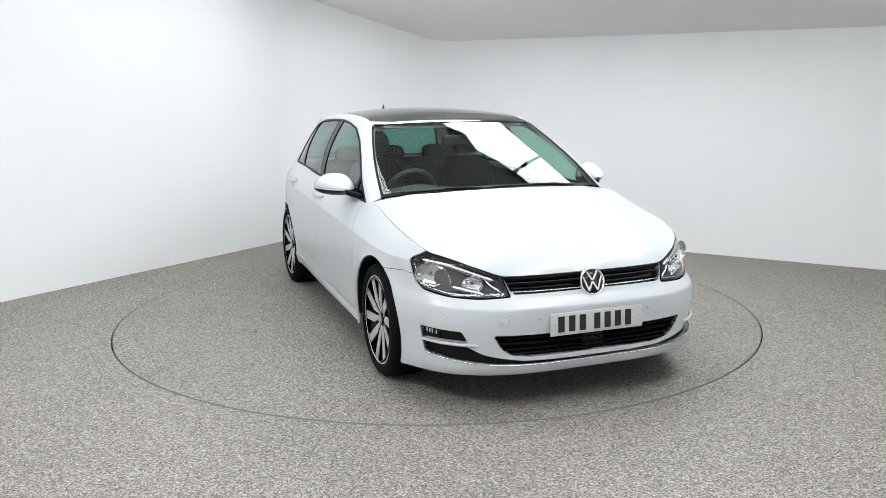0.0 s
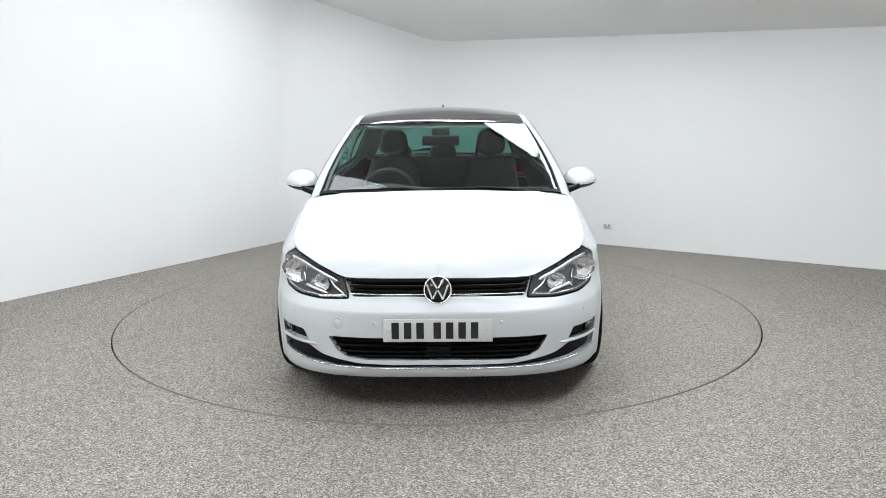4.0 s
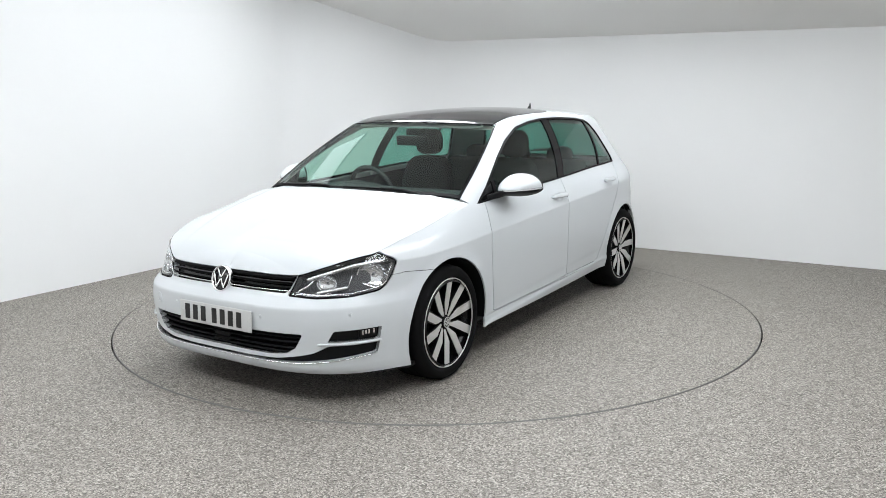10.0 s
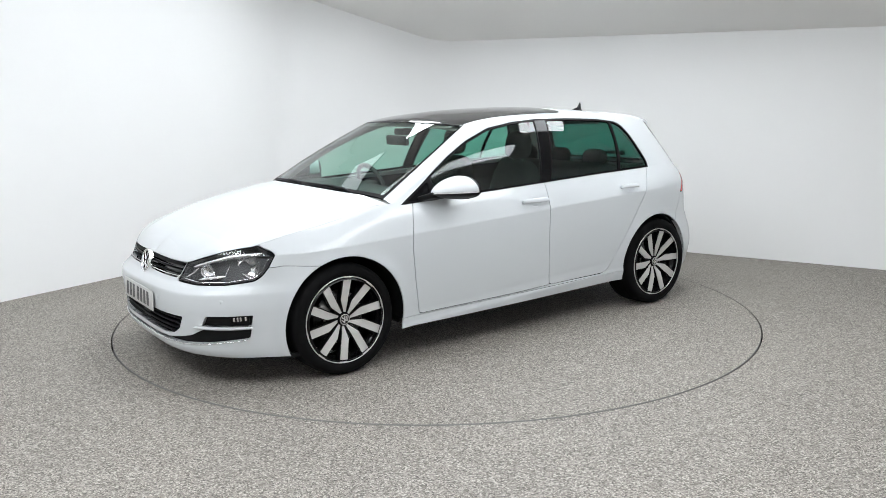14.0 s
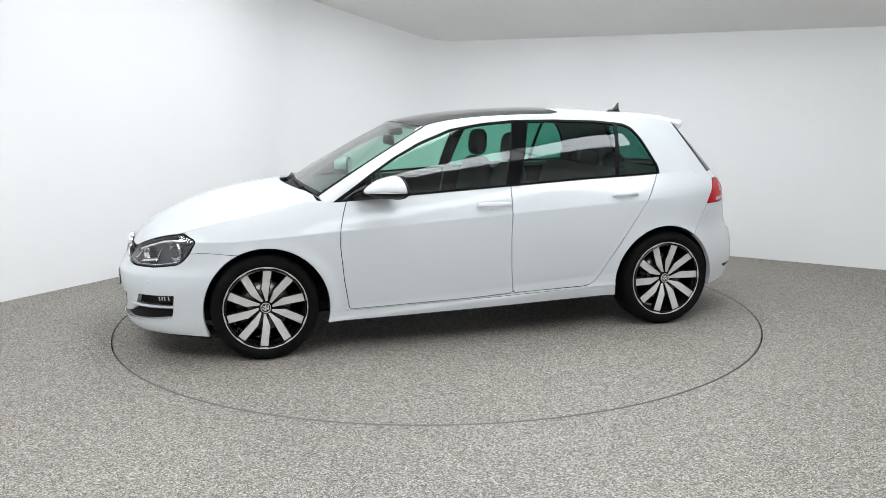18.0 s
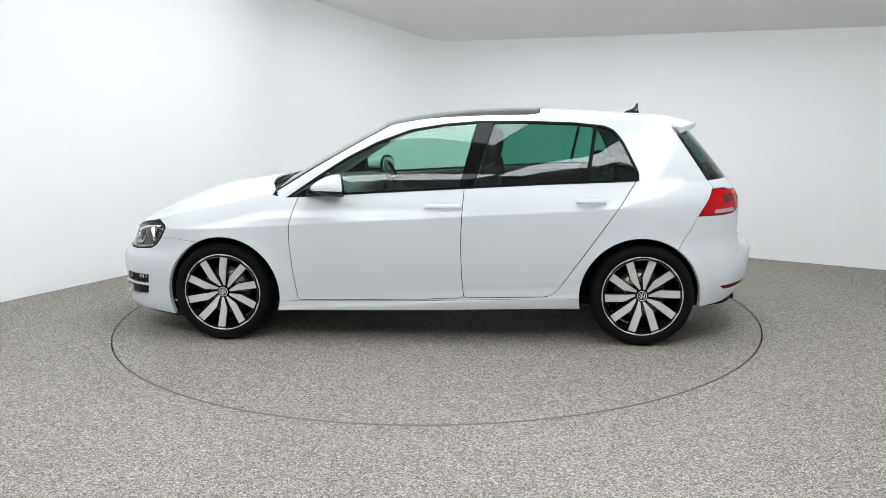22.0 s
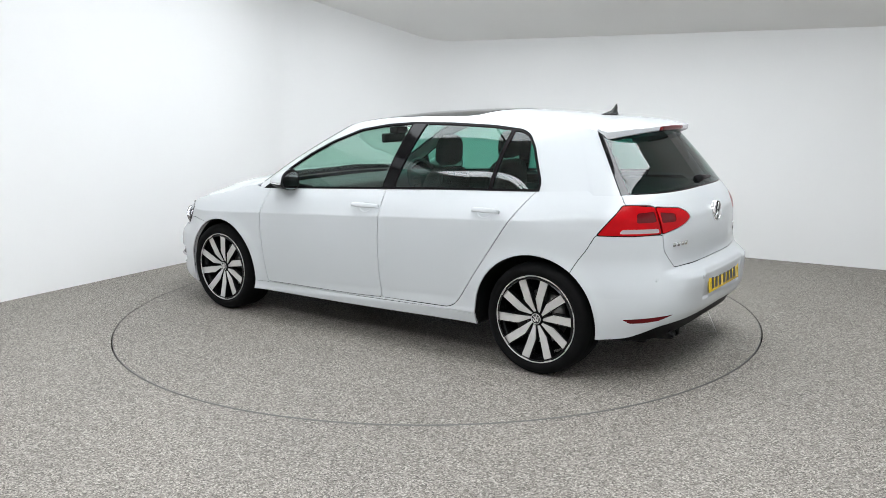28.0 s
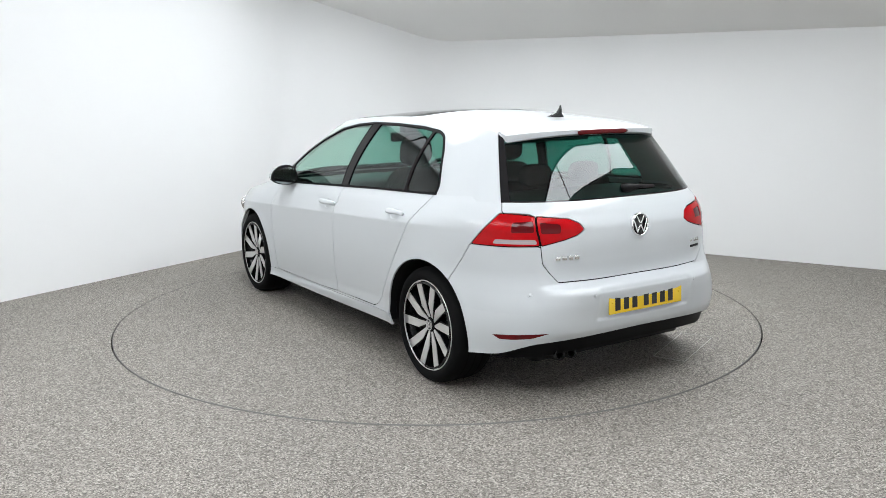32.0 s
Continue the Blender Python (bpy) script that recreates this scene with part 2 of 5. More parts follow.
hatch = [(-1.865, -.545), (-1.69, -.475), (-1.45, -.985), (-1.625, -1.075)]
for k in range(4):
    a, b = Vector(hatch[k]), Vector(hatch[(k + 1) % 4])
    d = (b - a)
    o = part("hatch_edge", box_bm(0, d.length, -.002, .002, -.002, .0015), M_HATCH, turntable, "thin pale edge of a hatch", smooth=False)
    o.matrix_basis = Matrix.Translation((a.x + CAR_X, a.y + CAR_Y, .001)) @ pose(0, 0, 0, 0, 0, math.degrees(math.atan2(d.y, d.x)))
socket = part("wall_socket", box_bm(-.045, .045, -.012, 0, -.022, .022, .004), M_PAPER)
tagged(socket, "small white double socket low on the wall", "socket")
socket.matrix_basis = Matrix.Translation((1.772, 2.5225 - .004, .207)) @ pose(0, 0, 0, 0, 0, -33.1)
for k in (-.02, .02):
    part("socket_face", box_bm(k - .012, k + .012, -.0135, -.012, -.013, .013, .002), M_LINER, socket)


# ---- light boxes ----
M_BOXRIM = material("light_box_black_rim", (.03, .03, .032), .5)


def light_box(a0, a1, b0, b1, mat):
    """a along E1, b along E2."""
    q = [E1 * a + E2 * b for a, b in ((a0, b0), (a1, b0), (a1, b1), (a0, b1))]
    q = [(p.x, p.y) for p in q]
    c = (sum(p[0] for p in q) / 4, sum(p[1] for p in q) / 4)
    def shrink(k):
        out = []
        for x, y in q:
            d = Vector((x - c[0], y - c[1]))
            out.append((c[0] + d.x - math.copysign(k, d.dot(E1)) * E1.x - math.copysign(k, d.dot(E2)) * E2.x, c[1] + d.y - math.copysign(k, d.dot(E1)) * E1.y - math.copysign(k, d.dot(E2)) * E2.y))
        return out
    b = part("light_box", prism_bm(q, lambda x, y: roof_z(x, y) - .045, lambda x, y: roof_z(x, y) - .004), M_BOXRIM, smooth=False)
    tagged(b, "long white light box with thin dark rim under the ceiling", "ceiling light", group="light boxes")
    part("diffuser", prism_bm(shrink(.02), lambda x, y: roof_z(x, y) - .052, lambda x, y: roof_z(x, y) - .0465), mat, b, smooth=False)
    return b


def row_of(n, lo, hi, fixed0, fixed1, along, mat=M_LIGHT):
    w = (hi - lo) / n
    for k in range(n):
        u = (lo + k * w, lo + (k + 1) * w)
        light_box(*((*u, fixed0, fixed1) if along == 1 else (fixed0, fixed1, *u)), mat)


row_of(3, -1.78, 2.0, .92, 1.48, 2, M_LIGHT_NORTH)        # north
row_of(3, -3.90, .90, -2.72, -2.10, 1, M_LIGHT_WEST)      # west
row_of(3, -3.90, .90, 2.38, 3.06, 1, M_LIGHT_EAST)        # east
row_of(2, -1.30, 1.20, -1.56, -.40, 2)      # middle
row_of(2, -2.05, .10, -4.62, -3.72, 2, M_LIGHT_SOUTH)     # south
row_of(2, .10, 2.25, -4.62, -3.72, 2, M_LIGHT_EAST)
# ---- the car's skin as smooth functions (car space: x forward, y left, z up) ----
def table(*pairs):
    a = np.array(pairs, float).reshape(-1, 2)
    xs, ys = a[:, 0], a[:, 1]
    h = np.diff(xs)
    m = np.diff(ys) / h
    # monotone cubic slopes
    d = np.zeros(len(xs))
    d[0], d[-1] = m[0], m[-1]
    for i in range(1, len(xs) - 1):
        if m[i - 1] * m[i] > 0:
            w1, w2 = 2 * h[i] + h[i - 1], h[i] + 2 * h[i - 1]
            d[i] = (w1 + w2) / (w1 / m[i - 1] + w2 / m[i])
    def f(v):
        v = np.clip(np.asarray(v, float), xs[0], xs[-1])
        i = np.clip(np.searchsorted(xs, v) - 1, 0, len(h) - 1)
        t = (v - xs[i]) / h[i]
        return ((1 + 2 * t) * (1 - t) ** 2 * ys[i] + t * (1 - t) ** 2 * h[i] * d[i]
                + t * t * (3 - 2 * t) * ys[i + 1] + t * t * (t - 1) * h[i] * d[i + 1])
    return f


def ease(a, b, v):
    t = np.clip((np.asarray(v, float) - a) / (b - a), 0, 1)
    return t * t * (3 - 2 * t)


NOSE = table(.10, 2.05, .17, 2.10, .20, 2.135, .23, 2.148, .30, 2.150, .40, 2.160, .48, 2.167, .512, 2.169, .521, 2.167, .530, 2.160, .545, 2.146, .565, 2.125, .59, 2.108, .67, 2.072, .72, 2.045, .80, 2.0)
TAIL = table(.15, 1.93, .26, 1.985, .33, 2.025, .38, 2.052, .46, 2.065, .53, 2.08, .56, 2.083, .59, 2.06, .615, 1.994, .64, 1.991, .72, 1.998, .80, 2.003, .87, 1.998, .95, 1.955, 1.03, 1.89, 1.10, 1.84)
TAIL_CORNER = table(.15, 1.95, .26, 1.99, .38, 2.04, .50, 2.052, .58, 2.043, .68, 2.022, .80, 2.008, .87, 1.998, .95, 1.955, 1.03, 1.89, 1.10, 1.84)
FLANK = table(-.70, .800, -.66, .838, -.60, .862, -.565, .872, -.535, .878, -.515, .874, -.47, .874, -.43, .878, -.32, .885, -.15, .8895, -.05, .8885, -.012, .8875, -.003, .8872, .004, .8855, .012, .8825, .05, .868, .10, .846, .14, .824, .18, .798, .24, .735, .32, .62)
FLANK_REAR = table(-.70, .800, -.66, .838, -.60, .862, -.535, .876, -.43, .879, -.32, .885, -.15, .8895, -.06, .8865, -.01, .8805, .03, .8715, .07, .857, .11, .839, .15, .820, .19, .800, .24, .772, .32, .72)
ARCH_F, ARCH_R = (1.305, .308, .366), (-1.298, .308, .368)
X_F, X_R = 1.0, -0.9


def crease(x):
    return .795 - .052 * np.clip(x, -1.6, 1.5)


def flank(x, z):
    zz = z - crease(x)
    zz = np.where(zz > 0, zz * (1 + .5 * ease(.95, 1.5, x)), zz)
    zz = np.where(zz < -.4, -.4 + (zz + .4) * (1 - .85 * ease(-1.45, -1.62, x) - .5 * ease(1.55, 1.75, x)), zz)
    soft = ease(-1.05, -1.5, x)
    y = FLANK(zz) * (1 - soft) + FLANK_REAR(zz) * soft - .033 * ease(-.4, -1.1, x) * ease(-.02, .17, zz)
    for cx, cz, r in (ARCH_F, ARCH_R):
        d = np.hypot(x - cx, z - cz) - r
        y = y + .012 * np.exp(-(d / .05) ** 2) * ease(.80, .55, z)
    return y


def plan_point(k, phi, xs, z):
    """k 0: nose corner, 1: flank, 2: tail corner."""
    if k == 0:
        n = 3.6 - .4 * ease(.42, .6, z)
        c, s = np.abs(np.cos(phi)) ** (2 / n), np.abs(np.sin(phi)) ** (2 / n)
        x = X_F + (NOSE(z) - X_F) * c
        return x, flank(x, z) * s
    if k == 1:
        return xs, flank(xs, z)
    n = 4.0 - .8 * ease(.38, .68, z) + .25 * ease(.84, 1.0, z)
    c, s = np.abs(np.cos(phi)) ** (2 / n), np.abs(np.sin(phi)) ** (2 / n)
    w = ease(.90, .985, c)
    x = X_R - (TAIL(z) * w + TAIL_CORNER(z) * (1 - w) + X_R) * c
    y = flank(x, z) * s
    return x + .010 * ease(.335, .300, y) * ease(.415, .435, z) * ease(.592, .568, z), y


def reference():
    """Columns round the car from the middle of the nose to the middle of the tail, evenly spaced."""
    f = np.linspace(0, 1, 4001)
    ks, ph, xs, pts = [], [], [], []
    for k in (0, 1, 2):
        for t in f:
            u = .5 - .5 * math.cos(math.pi * t)
            phi = t * math.pi / 2 if k == 0 else (1 - t) * math.pi / 2
            x = X_F + (X_R - X_F) * t
            ks.append(k), ph.append(phi), xs.append(x)
    ks, ph, xs = np.array(ks), np.array(ph), np.array(xs)
    px, py = np.zeros(len(ks)), np.zeros(len(ks))
    for k in (0, 1, 2):
        i = ks == k
        px[i], py[i] = plan_point(k, ph[i], xs[i], np.full(i.sum(), .5))
    s = np.concatenate([[0], np.cumsum(np.hypot(np.diff(px), np.diff(py)))])
    return ks, ph, xs, s


R_K, R_PH, R_XS, R_S = reference()
LENGTH = float(R_S[-1])
S_B, S_C = float(R_S[4000]), float(R_S[8001])     # where nose meets flank, flank meets tail


def skin(s, z):
    """Place on the lower body: s metres round from the nose, z height. Arrays of one shape."""
    s, z = np.broadcast_arrays(np.asarray(s, float), np.asarray(z, float))
    x, y = np.zeros(s.shape), np.zeros(s.shape)
    for k, lo, hi in ((0, -1, S_B), (1, S_B, S_C), (2, S_C, 1e9)):
        i = (s > lo) & (s <= hi)
        m = R_K == k
        ph, xs = np.interp(s[i], R_S[m], R_PH[m]), np.interp(s[i], R_S[m], R_XS[m])
        x[i], y[i] = plan_point(k, ph, xs, z[i])
    return np.stack([x, y, z], -1)


def belt(x):
    return .957 - .0495 * x - .010 * ease(-.5, -1.3, x)


# lower and upper edges of the lower body by s
BOTTOM = table(0, .188, .5, .186, .9, .176, 1.15, .166, 1.3, .19, 1.75, .205, 2.6, .213, 3.6, .232, 4.1, .24, 4.45, .25, 4.62, .262, 4.85, .325, 5.2, .345, LENGTH, .35)


def spline(points, n):
    """Catmull-Rom through 3D points, with n samples even in the points' own count."""
    p = np.array(points, float)
    q = np.vstack([2 * p[0] - p[1], p, 2 * p[-1] - p[-2]])
    u = np.linspace(0, len(p) - 1, n)
    i = np.minimum(u.astype(int), len(p) - 2)
    t = (u - i)[:, None]
    a, b, c, d = q[i], q[i + 1], q[i + 2], q[i + 3]
    return .5 * (2 * b + (c - a) * t + (2 * a - 5 * b + 4 * c - d) * t ** 2 + (3 * b - a - 3 * c + d) * t ** 3)


# upper edge of the lower body: bonnet's rim over nose and wing, then the waistline, then the tailgate under its window
RIM = table(0, .667, .40, .665, .46, .666, .586, .703, .695, .735, .80, .755, .844, .760, .88, .769, .95, .787, 1.033, .806, 1.1, .817, 1.2, .832, 1.3, .848, 1.415, .868, 1.5, .884, 1.623, .909, 1.7, .921, 1.79, .929, 2.2, .929)


def top_edge(s):
    x = skin(s, np.full(np.shape(s), .8))[..., 0]
    z = np.where(x > .99, RIM(s), np.where(x > .89, np.interp(x, [.88, .99], [.913, .929]), belt(x)))
    return np.where(x < -1.62, 1.003 + .003 * ease(-1.7, -1.87, x), z)


_ts = np.linspace(0, LENGTH, 1500)
_tz = top_edge(_ts)
_k = np.hanning(17)
_tz = np.convolve(np.pad(_tz, 8, "edge"), _k / _k.sum(), "valid")


def top(s):
    return np.interp(s, _ts, _tz)


def lower(u):
    """u[:, 0]: metres round the car, u[:, 1]: 0 at the lower edge, 1 at the upper."""
    b = BOTTOM(u[:, 0])
    return skin(u[:, 0], b + (top(u[:, 0]) - b) * u[:, 1])


# greenhouse between two rings
_edge = lower(np.stack([np.linspace(1.75, 4.75, 600), np.ones(600)], -1))[::-1]


def on_waist(x):
    return x, float(np.interp(x, _edge[:, 0], _edge[:, 1])) - .004, float(np.interp(x, _edge[:, 0], _edge[:, 2]))


def edge_at(s):
    p = lower(np.array([[s, 1.0]]))[0]
    return float(p[0]), float(p[1]), float(p[2])


WAIST = [(1.045, 0, .972), (1.03, .35, .970), (.99, .66, .960), (.965, .74, .945), *[on_waist(x) for x in (.90, .5, 0, -.5, -1.0, -1.286, -1.55)], *[edge_at(v) for v in (4.64, 4.71, 5.05, LENGTH)]]
EAVES = [(.33, 0, 1.360), (.322, .3, 1.357), (.285, .545, 1.347), (.25, .575, 1.350), (.15, .588, 1.370), (0, .594, 1.388), (-.2, .596, 1.397), (-.5, .596, 1.398), (-.85, .590, 1.390),
         (-1.15, .572, 1.378), (-1.38, .550, 1.363), (-1.50, .535, 1.335), (-1.55, .510, 1.312), (-1.63, .3, 1.325), (-1.66, 0, 1.33)]
_rn = 1401
_lo, _hi = spline(WAIST, _rn), spline(EAVES, _rn)
# from the mirror backwards the waist is exactly the lower body's upper edge
_kn = [float(np.interp(-x, -_edge[::-1, 0], np.linspace(1.75, 4.75, 600))) for x in (.90, .5, 0, -.5, -1.0, -1.286, -1.55)] + [4.64, 4.71, 5.05, LENGTH]
_on = np.linspace(0, 14, _rn)
_sk = table(*[v for pair in zip(range(4, 15), _kn) for v in pair])(_on)
_ex = lower(np.stack([_sk, np.ones(_rn)], -1))
_bl = ease(4.0, 4.4, _on)[:, None]
_lo = _lo * (1 - _bl) + _ex * _bl
_mid = (_lo + _hi) / 2
_ru = np.concatenate([[0], np.cumsum(np.linalg.norm(np.diff(_mid, axis=0), axis=1))])
RING = float(_ru[-1])


def ring_at(a, u):
    return np.stack([np.interp(u, _ru, a[:, k]) for k in range(3)], -1)


def green(u):
    """u[:, 0]: metres round the greenhouse, u[:, 1]: 0 at the waist, 1 at the roof's edge."""
    a, b = ring_at(_lo, u[:, 0]), ring_at(_hi, u[:, 0])
    w = u[:, 1:2]
    p = a + (b - a) * w
    screen = 1 - ease(.60, .74, u[:, 0])
    side = ease(.95, .75, p[:, 0]) * ease(-1.42, -1.05, p[:, 0])
    flat = .008 * ease(-.95, -1.3, p[:, 0]) * (1 - .6 * ease(.52, .40, p[:, 1]))
    bulge = (.020 * screen + (1 - screen) * (.022 * side + .012 - flat)) * 4 * u[:, 1] * (1 - u[:, 1])
    e = 1e-3
    t = ring_at(_mid, np.minimum(u[:, 0] + e, RING)) - ring_at(_mid, np.maximum(u[:, 0] - e, 0))
    n = np.stack([t[:, 1], -t[:, 0], 0 * t[:, 0]], -1)
    n /= np.linalg.norm(n, axis=1)[:, None] + 1e-9
    return p - n * bulge[:, None] * np.where((n * p * [0, 1, 0]).sum(1) + (n * p * [1, 0, 0]).sum(1) > 0, -1, 1)[:, None]


SPINE = table(-1.70, 1.352, -1.66, 1.362, -1.47, 1.388, -1.27, 1.408, -.9, 1.435, -.6, 1.446, -.285, 1.438, .03, 1.413, .2, 1.389, .265, 1.379, .30, 1.3715, .33, 1.3595)


def roof(u):
    """u[:, 0]: as for green(); u[:, 1]: 0 at the edge, 1 on the middle line."""
    e = ring_at(_hi, u[:, 0])
    x = np.interp(u[:, 0], [0, RING], [0, 0]) + e[:, 0]
    x = np.clip(e[:, 0] + .05 * (e[:, 0] - (-.65)) / 1.0 * (e[:, 1] / .6), -1.66, .33)
    w = u[:, 1]
    z = SPINE(x)
    return np.stack([e[:, 0] + (x - e[:, 0]) * w, e[:, 1] * (1 - w), e[:, 2] + (z - e[:, 2]) * (1 - (1 - w) ** 2.4)], -1)


# bonnet from its rim to the middle line
BONNET = table(1.0, .992, 1.171, .985, 1.311, .968, 1.512, .937, 1.715, .880, 1.85, .825, 1.94, .777, 2.0, .735, 2.035, .700, 2.06, .668)
S_RIM = float(np.interp(-1.0, [-2.1, -1.0], [0, 1.79]))


def bonnet(u):
    """u[:, 0]: metres along the rim from the nose, u[:, 1]: 0 on the rim, 1 on the middle line."""
    e = skin(u[:, 0], top(u[:, 0]))
    x = np.interp(u[:, 0], [0, .46, .75, 1.0, S_RIM], [2.055, 1.99, 1.90, 1.74, 1.035])
    w = u[:, 1]
    zc = BONNET(x)
    f = 1 - (1 - w) ** 2.3
    px, py = e[:, 0] + (x - e[:, 0]) * (1 - (1 - w) ** 1.25), e[:, 1] * (1 - w)
    # a crease from the lamp's inner corner back to the screen
    d = py - np.interp(px, [1.05, 2.0], [.585, .43])
    ridge = .0055 * np.exp(-(d / np.where(d < 0, .12, .035)) ** 2) * ease(0, .12, w) * ease(2.04, 1.88, px)
    return np.stack([px, py, e[:, 2] + (zc - e[:, 2]) * f + ridge], -1)


class Sheet:
    """A surface that is cut into panels along curves."""
    def __init__(self, fn, us, vs, first="panel"):
        self.fn = fn
        a, b = np.meshgrid(us, vs, indexing="ij")
        self.U = np.stack([a.ravel(), b.ravel()], -1)
        n, m = len(us), len(vs)
        i = (np.arange(n - 1)[:, None] * m + np.arange(m - 1)[None]).ravel()
        self.F = [tuple(q) for q in np.stack([i, i + m, i + m + 1, i + 1], -1).tolist()]
        self.L = [first] * len(self.F)
        self.V = fn(self.U)

    def cut(self, dist, name, sel):
        """Splits the faces with a label in sel along dist = 0 and names the inside, where dist < 0."""
        d = np.asarray(dist(self.V, self.U), float)
        d = np.where(np.abs(d) < 1e-6, 1e-6, d).tolist()
        extra, made = [], {}
        count = len(self.U)
        F, L = [], []
        for f, l in zip(self.F, self.L):
            if l not in sel:
                F.append(f), L.append(l)
                continue
            neg = [d[i] < 0 for i in f]
            if all(neg):
                F.append(f), L.append(name)
                continue
            if not any(neg):
                F.append(f), L.append(l)
                continue
            ins, out = [], []
            k = len(f)
            for a in range(k):
                i, j = f[a], f[(a + 1) % k]
                (ins if neg[a] else out).append(i)
                if neg[a] != neg[(a + 1) % k]:
                    key = (min(i, j), max(i, j))
                    if key not in made:
                        t = d[key[0]] / (d[key[0]] - d[key[1]])
                        made[key] = count + len(extra)
                        extra.append((key[0], key[1], t))
                    ins.append(made[key]), out.append(made[key])
            if len(ins) > 2:
                F.append(tuple(ins)), L.append(name)
            if len(out) > 2:
                F.append(tuple(out)), L.append(l)
        if extra:
            e = np.array(extra)
            a, b, t = e[:, 0].astype(int), e[:, 1].astype(int), e[:, 2:3]
            u = self.U[a] + (self.U[b] - self.U[a]) * t
            self.U = np.vstack([self.U, u])
            self.V = np.vstack([self.V, self.fn(u)])
        self.F, self.L = F, L
        return self

    def panel(self, dist, name, sel, gap=.005):
        """Cuts a panel out, with an open seam round it."""
        self.cut(lambda V, U: dist(V, U) - gap / 2, "cutting", sel)
        self.cut(lambda V, U: dist(V, U) + gap / 2, name, ("cutting",))
        self.L = ["seam" if l == "cutting" else l for l in self.L]
        return self

    def normals(self):
        e = 2e-4
        du, dv = np.array([[e, 0]]), np.array([[0, e]])
        hi_u, lo_u = np.minimum(self.U + du, self.U.max(0)), np.maximum(self.U - du, self.U.min(0))
        hi_v, lo_v = np.minimum(self.U + dv, self.U.max(0)), np.maximum(self.U - dv, self.U.min(0))
        a = self.fn(hi_u) - self.fn(lo_u)
        b = self.fn(hi_v) - self.fn(lo_v)
        n = np.cross(a, b)
        n /= np.linalg.norm(n, axis=1)[:, None] + 1e-12
        c = np.array([0, 0, .6])
        n[np.abs(self.V[:, 1]) < 1e-4, 1] = 0
        n /= np.linalg.norm(n, axis=1)[:, None] + 1e-12
        flip = ((self.V - c) * n).sum(1) < 0
        n[flip] *= -1
        return n

    def mesh(self, labels, mirror=False, lift=0.0, flange=.012):
        """Vertices, faces and normals of the faces with these labels, with a rim turned inwards."""
        F = [f for f, l in zip(self.F, self.L) if l in labels]
        if not F:
            return None
        if not hasattr(self, "_n") or len(self._n) != len(self.U):
            self._n = self.normals()
        used = sorted({i for f in F for i in f})
        at = {i: k for k, i in enumerate(used)}
        V, N = self.V[used] + self._n[used] * lift, self._n[used]
        vote = 0.0
        for f0 in F[:: max(1, len(F) // 40)]:
            vote += np.cross(self.V[f0[1]] - self.V[f0[0]], self.V[f0[2]] - self.V[f0[0]]) @ self._n[f0[0]]
        if vote < 0:
            F = [f[::-1] for f in F]
        F = [tuple(at[i] for i in f) for f in F]
        if flange:
            cnt = {}
            for f in F:
                for a, b in zip(f, f[1:] + f[:1]):
                    cnt[(a, b)] = 1
            rim = [e for e in cnt if (e[1], e[0]) not in cnt and max(abs(V[e[0]][1]), abs(V[e[1]][1])) > 1e-4]
            ids = sorted({i for e in rim for i in e})
            n0 = len(V)
            lo = {i: n0 + k for k, i in enumerate(ids)}
            out = {i: np.zeros(3) for i in ids}
            for a, b in rim:
                o = np.cross(V[b] - V[a], N[a]) * (1 if flange > 0 else -1)
                out[a], out[b] = out[a] + o, out[b] + o
            O = np.array([out[i] for i in ids])
            O /= np.linalg.norm(O, axis=1)[:, None] + 1e-12
            V = np.vstack([V, V[ids], V[ids] - N[ids] * flange])
            N = np.vstack([N, O, O])
            m = len(ids)
            F += [(lo[b], lo[a], lo[a] + m, lo[b] + m) for a, b in rim]
        if mirror:
            V, N = V * [1, -1, 1], N * [1, -1, 1]
            F = [f[::-1] for f in F]
        return V, F, N


def both(V, F, N, M):
    """Two meshes as one."""
    k = len(V)
    return np.vstack([V, M[0]]), F + [tuple(i + k for i in f) for f in M[1]], np.vstack([N, M[2]])


def poly(points):
    """Signed distance in 2D to a closed outline, negative inside."""
    P = np.array(points, float)
    Q = np.roll(P, -1, 0)
    def f(X):
        best = np.full(len(X), 1e9)
        inside = np.zeros(len(X), bool)
        for (ax, ay), (bx, by) in zip(P, Q):
            ex, ey = bx - ax, by - ay
            t = np.clip(((X[:, 0] - ax) * ex + (X[:, 1] - ay) * ey) / (ex * ex + ey * ey + 1e-12), 0, 1)
            best = np.minimum(best, (X[:, 0] - ax - t * ex) ** 2 + (X[:, 1] - ay - t * ey) ** 2)
            c = ((ay > X[:, 1]) != (by > X[:, 1]))
            xx = ax + (X[:, 1] - ay) / (by - ay if by != ay else 1e-9) * ex
            inside ^= c & (X[:, 0] < xx)
        return np.where(inside, -1, 1) * np.sqrt(best)
    return f


def rounded(points, r=.02, n=4):
    """An outline with its corners rounded."""
    P = [np.array(p, float) for p in points]
    out = []
    for i, p in enumerate(P):
        a, b = P[i - 1] - p, P[(i + 1) % len(P)] - p
        la, lb = np.linalg.norm(a), np.linalg.norm(b)
        q = min(r, la * .45, lb * .45)
        s, e = p + a / la * q, p + b / lb * q
        for k in range(n + 1):
            t = k / n
            out.append(tuple((1 - t) ** 2 * s + 2 * t * (1 - t) * p + t * t * e))
    return out


def side_view(V, U):
    return V[:, [0, 2]]


def round_view(V, U):
    return np.stack([U[:, 0], V[:, 2]], -1)


